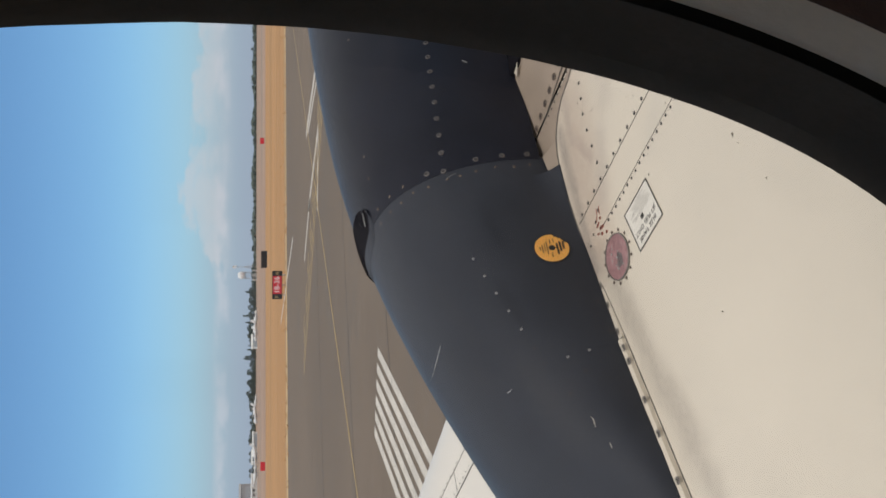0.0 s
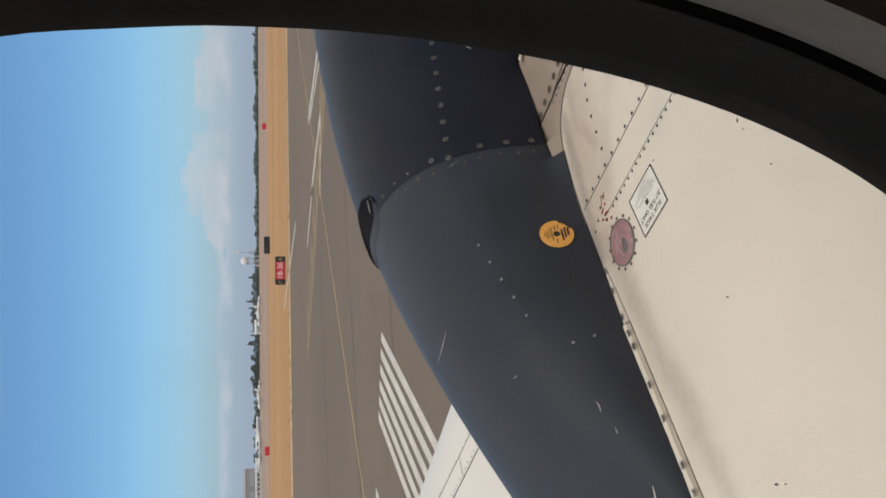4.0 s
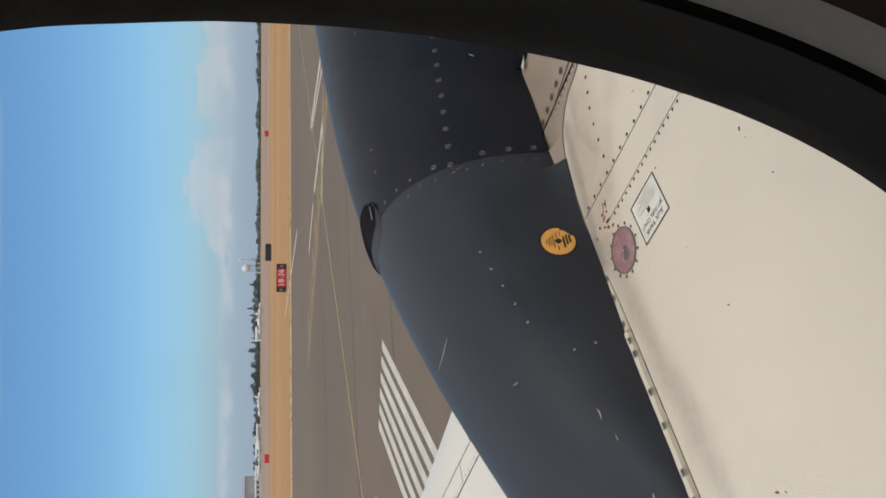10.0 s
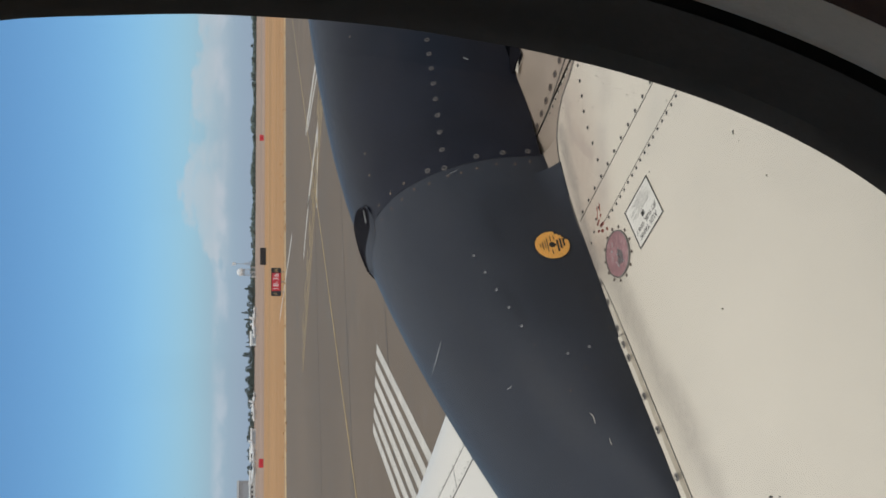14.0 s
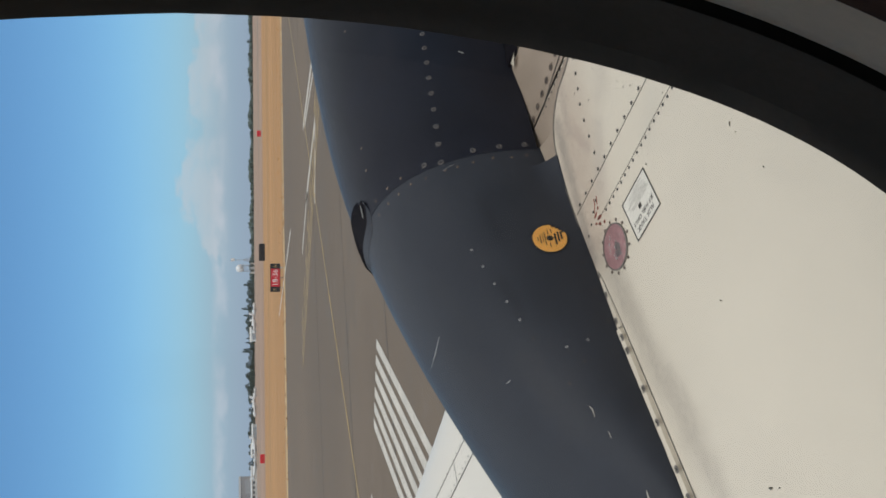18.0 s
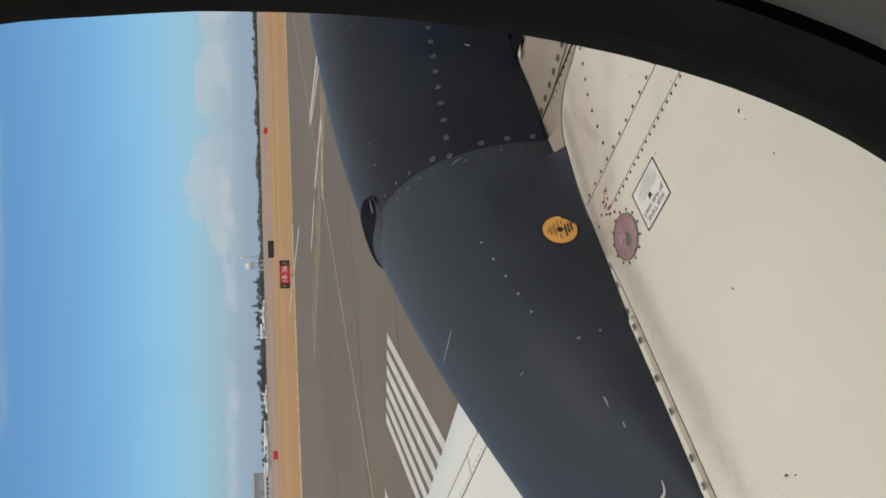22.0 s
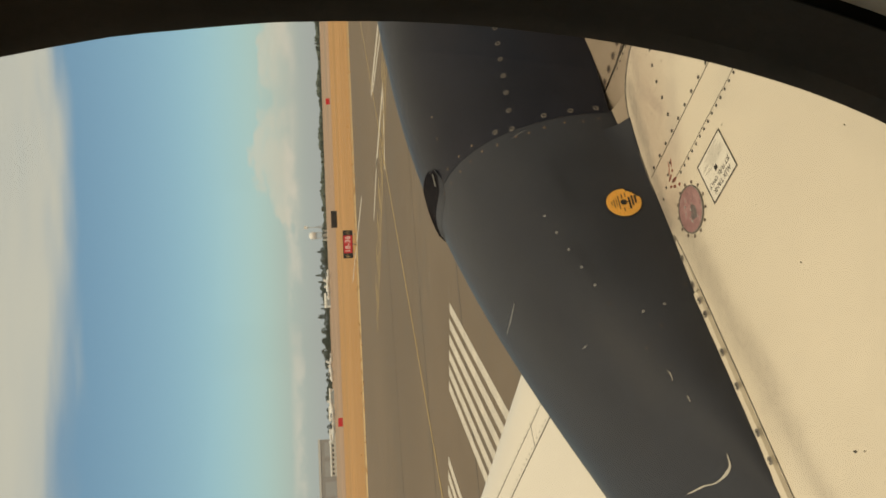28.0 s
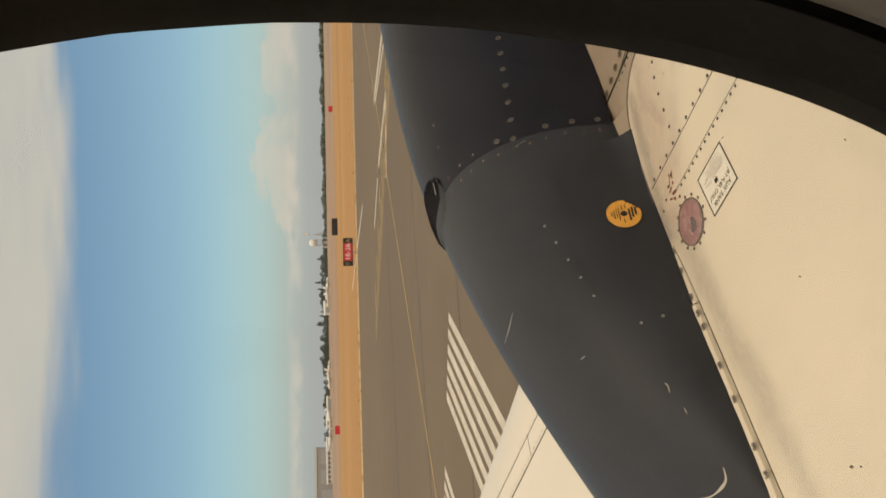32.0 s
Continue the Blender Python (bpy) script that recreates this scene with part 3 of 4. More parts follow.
def nacelle_skins():
    bm = bmesh.new()
    xs = sorted([0.45 + (1.662 - 0.45) * i / 48 for i in range(49)] + [1.5995, 1.6005])
    rows = []
    for x in xs:
        row = [nac_at(x, d) for d in ARC]
        if 1.26 < x <= 1.6:                                # the foot spreads over the wing towards the joint
            reach = 0.016 * ((x - 1.26) / 0.34) + 0.020 * max(0.0, (x - 1.44) / 0.16) ** 1.6
            for p in row:
                low = max(0.0, 1 - (p.z - foot_z(x)) / 0.06)
                if p.y < NAC_Y:
                    p.y -= reach * low ** 2
        row = [row[0] - Vector((0, 0, 0.08))] + row + [row[-1] - Vector((0, 0, 0.08))]
        rows.append([tuple(p) for p in row])
    grid(bm, rows)
    body = part("nacelle", bm, LIGHT_NAVY, airplane, "dark blue gloss-painted engine nacelle over the wing, sky sheen put into its colour")
    bm = bmesh.new()
    xs = [1.6560 + 0.012 * i for i in range(18)] + [1.89, 1.92, 1.9615, 1.9625] + [1.97 + 0.03 * i for i in range(75)]
    rows = []
    for x in xs:
        base = cowl_base(x)
        row = [nac_at(x, d, 0.0009) for d in ARC]
        for p in row:
            p.z = max(p.z, base)
        row = [Vector((x, NAC_Y, base))] + row
        rows.append([tuple(p) for p in row])
    vs = grid(bm, rows, close=True)
    bm.faces.new(vs[0])
    bm.faces.new(vs[-1])
    cowl = part("cowling", bm, NAVY, airplane, "dark blue upper engine cowling with screw rows")
    bm = bmesh.new()
    rows = []
    for i in range(16):
        x = 2.15 + 2.04 * i / 15
        w = 0.28 * (1 if x < 3.4 else max(0.4, 1 - 0.5 * ((x - 3.4) / 0.8) ** 2))
        h = 0.34 * math.sin(math.pi * (0.22 + 0.55 * i / 15))
        rows.append([(x, NAC_Y - w * math.cos(math.pi * k / 16), 1.45 - h * math.sin(math.pi * k / 16)) for k in range(17)])
    vs = grid(bm, rows)
    bm.faces.new(vs[0])
    bm.faces.new(vs[-1])
    part("lower_cowling", bm, NAVY, airplane)
    return body, cowl


nacelle, cowling = nacelle_skins()
FAST = stud("screw", SCREW, 0.0075, 0.0014, True)
TINY = stud("rivet", RUSTED, 0.0040, 0.0008)
FAINT = stud("rivet", WORN, 0.0034, 0.0007)
RINGED = stud("rivet", BRIGHT, 0.0032, 0.0011, True)


def stud_on_nacelle(name, me, x, deg, parent):
    place = nac_at(x, deg, 0.0009 if parent is cowling else 0.0)
    share(name, me, parent, on(place, nac_normal(x, deg), x * 40))


for k in range(14):                                     # lengthways row on the upper cowling
    x = 1.661 + 0.0585 * k
    stud_on_nacelle("screw", FAST, x, angle_at_z(x, 1.697 - 0.0008 * k), cowling)
for deg in (5.5, 13.5, 22.5, 41.5, 53, 61, 70, 79, 88):        # round the joint of the cowling
    stud_on_nacelle("screw", FAST if deg < 45 else TINY, 1.672, deg, cowling)
for deg in (6, 11, 17, 24, 30, 35, 43, 50, 57, 64, 72, 80):    # smaller ones behind the joint
    stud_on_nacelle("rivet", TINY, 1.636 + random.uniform(-0.004, 0.004), deg, nacelle)
for k in range(6):                                      # six ringed fasteners, sloping down aft
    stud_on_nacelle("rivet", RINGED if k != 5 else FAINT, 1.396 - 0.0513 * k, 39.8 - 0.72 * k, nacelle)
for x, deg in ((1.096, 25.0), (1.100, 14.8), (1.055, 21.0), (1.02, 33.0)):
    stud_on_nacelle("rivet", RINGED if deg < 26 and x > 1.08 else FAINT, x, deg, nacelle)
for x, deg in ((1.84, 66), (1.77, 68), (2.27, 56), (2.34, 52), (2.42, 64)):
    stud_on_nacelle("screw", TINY, x, deg, cowling)
for x in (1.58, 1.50, 1.30, 1.22, 1.14):
    stud_on_nacelle("rivet", FAINT, x, 3.0, nacelle)


def panel_line(pts, parent):
    """A hair-thin dark joint across the nacelle's skin."""
    patch_on_nacelle("panel_line", pts, NAVY, parent, up=0.0003)


def d_seed(pts):
    return pts[0][0] * 13.7 + pts[0][1]


def patch_on_nacelle(name, pts, mat, parent, label="", up=0.0012):
    """A thin raised flake or film; pts are (station, angle, half width) along it."""
    bm = bmesh.new()
    knots = np.array([pts[0]] + list(pts) + [pts[-1]])
    fine = []
    for i in range(1, len(knots) - 2):
        a, b, c, e = knots[i - 1:i + 3]
        for u in (0.0, 0.25, 0.5, 0.75):
            p = 0.5 * (2 * b + (c - a) * u + (2 * a - 5 * b + 4 * c - e) * u * u + (3 * b - a - 3 * c + e) * u ** 3)
            fine.append((p[0], p[1], max(0.0003, p[2] * (0.8 + 0.5 * noise.noise((i * 1.7 + u * 3, d_seed(pts), 0))))))
    pts = fine + [tuple(pts[-1])]
    mid = [nac_at(x, d) + nac_normal(x, d) * up for x, d, w in pts]
    rows = []
    for i, (x, d, w) in enumerate(pts):
        way = (mid[min(i + 1, len(mid) - 1)] - mid[max(i - 1, 0)]).normalized()
        side = way.cross(nac_normal(x, d)).normalized() * w
        down = nac_normal(x, d) * (up + 0.0005)
        rows.append([tuple(p) for p in (mid[i] - side - down, mid[i] - side * 0.8, mid[i] + side * 0.8, mid[i] + side - down)])
    grid(bm, rows)
    return part(name, bm, mat, parent, label)


panel_line([(1.106, 15.0, 0.0003), (1.104, 9.0, 0.0005), (1.103, 4.0, 0.0004), (1.102, 0.8, 0.0003)], nacelle)
patch_on_nacelle("paint_chip", [(0.775, 30.0, 0.0006), (0.755, 33.3, 0.0030), (0.747, 39.7, 0.0034), (0.746, 48.5, 0.0016), (0.755, 55.7, 0.0022), (0.760, 62.0, 0.0024), (0.765, 67.1, 0.0008)], CHIP, nacelle, "curved white paint chip")
patch_on_nacelle("paint_chip", [(0.962, 30.8, 0.0005), (0.954, 30.4, 0.0014), (0.945, 31.0, 0.0009), (0.938, 31.6, 0.0004)], CHIP, nacelle, "small white paint chip")
patch_on_nacelle("paint_chip", [(0.902, 29.4, 0.0006), (0.895, 29.8, 0.0010), (0.888, 30.2, 0.0006)], CHIP, nacelle, "small white paint chip")
patch_on_nacelle("scratch", [(1.278, 76.5, 0.0005), (1.272, 81.0, 0.0018), (1.268, 87.0, 0.0013), (1.27, 94.0, 0.0007)], STEEL, nacelle, "pale scuff along the nacelle's back")
patch_on_nacelle("scratch", [(1.09, 60.0, 0.0005), (1.089, 58.0, 0.0012), (1.09, 56.5, 0.0005)], STEEL, nacelle)
patch_on_nacelle("scratch", [(1.643, 31.0, 0.0003), (1.64, 33.5, 0.0005), (1.635, 35.5, 0.0003)], STEEL, nacelle)
patch_on_nacelle("scratch", [(2.025, 12.8, 0.0004), (2.03, 13.6, 0.0007), (2.035, 14.2, 0.0003)], STEEL, cowling, up=0.0045)


def cowl_lip():
    """The flared lower edge of the cowling ahead of its step, with the bent white corner below the step."""
    bm = bmesh.new()
    rows = []
    for i in range(12):
        x = 1.966 + 0.022 * i
        out = 0.066 * math.exp(-i / 9)
        z = wing_z(x, 1.53)
        rows.append([(x, 1.551, z + 0.016), (x, 1.549 - out * 0.5, z + 0.012), (x, 1.548 - out, z + 0.003), (x, 1.552, z - 0.01)])
    vs = grid(bm, rows)
    bm.faces.new(vs[0])
    # lip coloured black instead of blue, to take the sky's sheen off it
    part("lip", bm, FLAT_BLACK, cowling)
    bm = bmesh.new()
    z = wing_z(1.955, 1.54) + 0.006
    grid(bm, [[(1.958, 1.532, z + 0.004), (1.956, 1.494, z + 0.004)], [(1.950, 1.530, z + 0.003), (1.946, 1.507, z + 0.003)], [(1.940, 1.528, z + 0.002), (1.938, 1.522, z + 0.002)]])
    part("corner_tab", bm, WHITE, cowling, "bent white metal corner")


cowl_lip()


def scoop():
    """A low teardrop air scoop across the back of the cowling joint, its mouth a shallow dish coloured black for the
    hollow's shade.
    """
    edge = [(1.718, 78.5, 1.712, 78.0, 0.002), (1.730, 82.0, 1.698, 76.6, 0.003), (1.740, 86.0, 1.686, 77.0, 0.004), (1.750, 92.0, 1.670, 78.6, 0.004), (1.757, 98.0, 1.653, 80.8, 0.004), (1.745, 100.5, 1.649, 84.0, 0.005),
            (1.728, 102.0, 1.648, 87.5, 0.007), (1.705, 103.0, 1.649, 91.0, 0.009), (1.685, 103.5, 1.650, 95.0, 0.010), (1.655, 104.0, 1.649, 101.0, 0.010), (1.632, 104.0, 1.629, 103.5, 0.009)]
    bm = bmesh.new()
    rows = []
    for xf, df, xr, dr, lift in edge:
        row = []
        for k in range(7):
            u = k / 6
            sink = 1 - math.sin(math.pi * u) ** 0.7
            row.append(tuple(nac_at(xf + (xr - xf) * u, df + (dr - df) * u, 0.0022 + sink * (lift * (1 - u) + 0.004 * u))))
        rows.append(row)
    grid(bm, rows)
    hood = part("air_scoop", bm, FLAT_BLACK, airplane, "small black teardrop air scoop on the cowling")
    bm = bmesh.new()
    grid(bm, [[tuple(nac_at(xf + 0.004 * k, df + 3.0 * k, 0.0022 + lift * (1 - k / 3) ** 1.5)) for k in range(4)] for xf, df, xr, dr, lift in edge])
    part("hood", bm, NAVY, hood)
    bm = bmesh.new()
    grid(bm, [[tuple(nac_at(xr - 0.005 * k, dr, 0.0062 - 0.0058 * (k / 5))) for k in range(6)] for xf, df, xr, dr, lift in edge])
    part("fairing", bm, LIGHT_NAVY, hood)
    bm = bmesh.new()
    # the glint on the scoop's lip, made as a pale rod
    rod(bm, nac_at(1.709, 80.2, 0.006), nac_at(1.677, 82.2, 0.006), 0.0011, 0.0016, 6)
    part("lip", bm, PALE, hood, "thin pale metal rod that stands for a glint on the lip")


scoop()


# strip and screws along the foot of the nacelle
def foot_strip():
    bm = bmesh.new()
    xs = [0.40 + 0.715 * i / 30 for i in range(31)]
    wob = [0.0008 * math.sin(i * 2.1) for i in range(31)]
    grid(bm, [[tuple(wing_at(x, y + w, h)) for y, h in ((1.556, 0.0), (1.555, 0.0125), (1.5425, 0.0080), (1.5405, 0.0))] for x, w in zip(xs, wob)])
    s = part("sealing_strip", bm, WHITE, airplane, "off-white sealing strip along the nacelle's foot")
    bm = bmesh.new()
    xs = [1.118 + 0.15 * i / 12 for i in range(13)]
    rows = []
    for i, x in enumerate(xs):
        u = i / 12
        edge, tall = 1.5385 + 0.007 * u * u, 0.0070 * (1 - u) + 0.0006
        rows.append([tuple(wing_at(x, y, h)) for y, h in ((1.560, 0.0), (1.557, tall), (edge, tall * 0.7), (edge - 0.0015, 0.0))])
    grid(bm, rows)
    seam_on_wing([(x, 1.5365 + 0.007 * (i / 12) ** 2) for i, x in enumerate(xs)], 0.0016, s, up=0.0009)
    part("strip", bm, WHITE, s)
    for x in (1.093, 1.060, 0.968, 0.892, 0.792, 0.735, 0.63, 0.55):
        share("screw", LOWSCREW, s, on(wing_at(x, 1.5450, 0.0094), WING_N, x * 50))
    seam_on_wing([(x, 1.5365) for x in [0.40 + 0.72 * i / 20 for i in range(21)]], 0.0035, s, up=0.0012)
    for x, up in ((1.258, 0.0012), (1.205, 0.0040), (1.136, 0.0066)):
        share("screw", LOWSCREW, s, on(wing_at(x, 1.5480, up), WING_N, x * 50))


foot_strip()


# ---- filler cap, placard, decal ----
def disc_mesh(bm, r, h, seg=36, bevel=0.002):
    vs = grid(bm, [[(c * math.cos(k * math.tau / seg), c * math.sin(k * math.tau / seg), z) for k in range(seg)] for c, z in ((r, 0), (r, h - bevel * 0.5), (r - bevel, h))], close=True)
    bm.faces.new(vs[-1])


def text_mesh(text, size, name):
    curve = bpy.data.curves.new(name, "FONT")
    curve.body, curve.size, curve.extrude = text, size, 0.0002
    curve.align_x, curve.align_y = "CENTER", "CENTER"
    ob = bpy.data.objects.new(name, curve)
    scene.collection.objects.link(ob)
    bpy.context.view_layer.update()
    me = bpy.data.meshes.new_from_object(ob.evaluated_get(bpy.context.evaluated_depsgraph_get()))
    bpy.data.objects.remove(ob)
    bpy.data.curves.remove(curve)
    return me


def lettering(text, size, mat, parent, m, name="lettering", wide=1.0):
    me = text_mesh(text, size, name)
    me.materials.clear()
    me.materials.append(mat)
    return share(name, me, parent, m @ Matrix.Diagonal((wide, 1, 1, 1)), "the words " + text)


# local x outboard, local y aft: read by someone standing before the wing
WING_FRAME = Matrix(((0, -1, 0, 0), (1, 0, 0, 0), (0, 0, 1, 0), (0, 0, 0, 1)))


def wing_pose(x, y, up):
    tilt = Vector((0, 0, 1)).rotation_difference(WING_N).to_matrix().to_4x4()
    return Matrix.Translation(wing_at(x, y, up)) @ tilt @ WING_FRAME


def filler_cap():
    bm = bmesh.new()
    disc_mesh(bm, 0.0475, 0.003)
    cap = part("filler_cap", bm, CAPRED, airplane, "faded red fuel filler cap set in the wing")
    cap.matrix_local = wing_pose(1.258, 1.451, 0.0005)
    bm = bmesh.new()
    vs = grid(bm, [[(c * math.cos(k * math.tau / 40), c * math.sin(k * math.tau / 40), z) for k in range(40)] for c, z in ((0.0505, 0.0), (0.0500, 0.0035), (0.0478, 0.0038), (0.0475, 0.0025))], close=True)
    part("rim", bm, LATCH, cap)
    bm = bmesh.new()
    rows = [[(0.011 * s * math.cos(t) * (1 + 0.35 * math.sin(2 * t + 0.6)) - 0.006, 0.017 * s * math.sin(t) * (1 - 0.25 * math.cos(t) + 0.18 * math.sin(3 * t)) + 0.014, 0.0034 + 0.002 * (1 - s)) for t in [k * math.tau / 28 for k in range(28)]] for s in (1.0, 0.9, 0.5, 0.15)]
    grid(bm, rows, close=True)
    part("latch", bm, CAPGREY, cap, "dark worn cap latch")
    for x, y, w in ((0.013, -0.017, 0.0023), (0.004, -0.024, 0.0016), (0.001, -0.030, 0.0014), (-0.003, 0.004, 0.0021), (0.012, 0.014, 0.0018), (0.010, 0.022, 0.0019), (0.008, 0.027, 0.0015), (-0.012, -0.006, 0.0012), (0.018, -0.003, 0.0012), (-0.014, 0.030, 0.0013)):
        bm = bmesh.new()
        disc_mesh(bm, w * 1.25, 0.0012, 8, 0.0004)
        part("fleck", bm, BRIGHT, cap).matrix_local = Matrix.Translation((x, y, 0.0046 if 0 < y < 0.01 else 0.003))
    for k in range(13):
        a = k * math.tau / 13 + 0.1
        share("screw", stud_dark, cap, Matrix.Translation((0.0565 * math.cos(a), 0.0565 * math.sin(a), 0.0006)))


stud_dark = stud("screw", RUSTED, 0.0038, 0.001)
filler_cap()


def placard():
    bm = bmesh.new()
    box(bm, (-0.0555, -0.0495, 0.0), (0.0555, 0.0495, 0.0008))
    p = part("placard", bm, PAPER, airplane, "white square fuel placard with a black border", smooth=False)
    p.matrix_local = wing_pose(1.2545, 1.3205, 0.0004)
    for lo, hi in (((-0.0555, 0.0468), (0.0555, 0.0495)), ((-0.0555, -0.0495), (0.0555, -0.0468)), ((-0.0555, -0.0468), (-0.0528, 0.0468)), ((0.0528, -0.0468), (0.0555, 0.0468))):
        bm = bmesh.new()
        box(bm, (*lo, 0.0006), (*hi, 0.0014))
        part("border", bm, INK, p, smooth=False)
    lettering("AUX TANK", 0.0155, INK, p, Matrix.Translation((0.002, 0.0325, 0.0011)))
    lettering("JET FUEL ONLY", 0.0135, INK, p, Matrix.Translation((0.001, 0.0165, 0.0011)))
    bm = bmesh.new()
    disc_mesh(bm, 0.005, 0.0006, 12, 0.0002)
    for x in (-0.003, 0.004):
        box(bm, (x - 0.002, -0.006, 0), (x + 0.002, 0.005, 0.0005))
    part("symbol", bm, INK, p).matrix_local = Matrix.Translation((0.002, 0.000, 0.0010))
    for k, (x0, x1) in enumerate(((-0.036, 0.030), (-0.044, 0.040), (-0.040, 0.012), (-0.042, 0.042), (-0.030, 0.034), (-0.038, 0.020), (-0.022, 0.026), (-0.034, 0.004))):
        bm = bmesh.new()
        y = -0.0105 - 0.0043 * k
        for a, b in ((x0, x0 + 0.3 * (x1 - x0)), (x0 + 0.34 * (x1 - x0), x0 + 0.72 * (x1 - x0)), (x0 + 0.75 * (x1 - x0), x1)):
            box(bm, (a, y - 0.00045, 0.0007), (b, y + 0.00045, 0.0011))
        part("text_line", bm, HAIRLINE, p, smooth=False)


placard()
# red stain and old lettering beside the cap
for x, y, a, b in ((1.352, 1.462, 0.011, 0.004), (1.340, 1.470, 0.006, 0.004), (1.366, 1.472, 0.009, 0.003), (1.330, 1.452, 0.004, 0.004), (1.372, 1.455, 0.004, 0.003), (1.350, 1.482, 0.005, 0.003), (1.388, 1.447, 0.010, 0.0015), (1.392, 1.458, 0.008, 0.0014), (1.380, 1.466, 0.009, 0.0013)):
    bm = bmesh.new()
    disc_mesh(bm, 1.0, 0.0006, 12, 0.1)
    share("red_stain", finish(bm, "red_stain", STAIN), wing, wing_pose(x, y, 0.0004) @ Matrix.Rotation(x * 37, 4, "Z") @ Matrix.Diagonal((a, b, 1, 1)))
for k in range(6):
    x, y = random.uniform(0.75, 1.62), random.uniform(0.85, 1.5)
    bm = bmesh.new()
    disc_mesh(bm, 1.0, 0.0004, 9, 0.2)
    r = random.uniform(0.0012, 0.0035)
    share("nick", finish(bm, "nick", NICK), wing, wing_pose(x, y, 0.0003) @ Matrix.Rotation(k * 0.9, 4, "Z") @ Matrix.Diagonal((r, r * random.uniform(0.3, 0.9), 1, 1)))
for k in range(16):
    x, y = random.uniform(1.46, 1.70), random.uniform(1.18, 1.44)
    bm = bmesh.new()
    disc_mesh(bm, 1.0, 0.0004, 8, 0.2)
    r = random.uniform(0.0008, 0.0026)
    share("scuff", finish(bm, "scuff", RUSTED), wing, wing_pose(x, y, 0.0003) @ Matrix.Rotation(k * 1.7, 4, "Z") @ Matrix.Diagonal((r, r * random.uniform(0.3, 0.8), 1, 1)))
for x, y, s in ((0.642, 1.335, 0.006), (0.632, 1.315, 0.003), (0.95, 1.24, 0.0035), (1.16, 1.02, 0.005)):
    bm = bmesh.new()
    disc_mesh(bm, 1.0, 0.0005, 9, 0.2)
    share("nick", finish(bm, "nick", NICK), wing, wing_pose(x, y, 0.0003) @ Matrix.Rotation(x * 9, 4, "Z") @ Matrix.Diagonal((s, s * 0.45, 1, 1)))


def decal():
    x0, d0 = 1.3725, 10.6
    at, n = nac_at(x0, d0), nac_normal(x0, d0)
    side = Vector((1, 0, 0))
    side = (side - n * side.dot(n)).normalized()
    upw = n.cross(side)
    if upw.z < 0:
        upw = -upw
    basis = Matrix((side, upw, side.cross(upw))).transposed().to_4x4()
    flip = 1 if side.cross(upw).dot(n) > 0 else -1
    m = Matrix.Translation(at + n * 0.0010) @ basis @ Matrix.Diagonal((1, 1, flip, 1))

    def outline(r):
        pts = []
        for k in range(48):
            a = k * math.tau / 48
            c = r
            if 3.93 < a < 4.9 or a < -1:
                c = r * (0.86 + 0.05 * math.sin(k * 3.0))
            pts.append((c * math.cos(a + 1.1), c * math.sin(a + 1.1)))
        return pts

    bm = bmesh.new()
    vs = grid(bm, [[(x, y, 0.0) for x, y in outline(0.0415)], [(x, y, 0.0006) for x, y in outline(0.041)]], close=True)
    bm.faces.new(vs[-1])
    back = part("round_decal", bm, INK, airplane, "round orange decal with black print on the nacelle")
    back.matrix_local = m
    bm = bmesh.new()
    vs = grid(bm, [[(x, y, 0.0006) for x, y in outline(0.0385)], [(x, y, 0.0011) for x, y in outline(0.038)]], close=True)
    bm.faces.new(vs[-1])
    face = part("face", bm, ORANGE, back)
    for y, x0, x1, t in ((-0.0125, -0.020, 0.012, 0.0022), (-0.0195, -0.012, 0.016, 0.0022), (-0.0265, -0.006, 0.016, 0.0022), (0.021, -0.012, 0.010, 0.0011), (0.0265, -0.005, 0.005, 0.001), (0.0105, -0.018, 0.018, 0.001), (0.002, 0.011, 0.024, 0.001), (0.002, -0.026, -0.014, 0.001), (-0.006, 0.014, 0.026, 0.0008), (0.0155, -0.009, 0.014, 0.0007)):
        bm = bmesh.new()
        box(bm, (x0, y - t, 0.0010), (x1, y + t, 0.0015))
        part("print_bar", bm, INK, back, smooth=False)
    bm = bmesh.new()
    disc_mesh(bm, 0.0075, 0.0006, 16, 0.0002)
    box(bm, (-0.0012, -0.012, 0), (0.0012, 0.0, 0.0005))
    part("emblem", bm, INK, back).matrix_local = Matrix.Translation((0, 0.0, 0.0010))


decal()

# ---- fuselage and cabin window ----
FC_Y, FC_Z = -0.60, 2.05


def shell_y(z, half_w, half_h):
    return FC_Y + half_w * max(0.0, 1 - abs((z - FC_Z) / half_h) ** 4) ** 0.25


def section(half_w, half_h, n=56):
    pts = []
    for k in range(n):
        a = math.tau * k / n
        c, s = math.cos(a), math.sin(a)
        pts.append((FC_Y + half_w * math.copysign(abs(c) ** 0.5, c), FC_Z + half_h * math.copysign(abs(s) ** 0.5, s)))
    return pts


WIN_X, WIN_Z, WIN_A, WIN_B = 0.144, 2.146, 0.106, 0.190
X0, X1, Z0, Z1 = -0.35, 0.65, 1.78, 2.50


def oval(grow, seg=72):
    return [(WIN_X + (WIN_A + grow) * math.cos(k * math.tau / seg), WIN_Z + (WIN_B + grow) * math.sin(k * math.tau / seg)) for k in range(seg)]


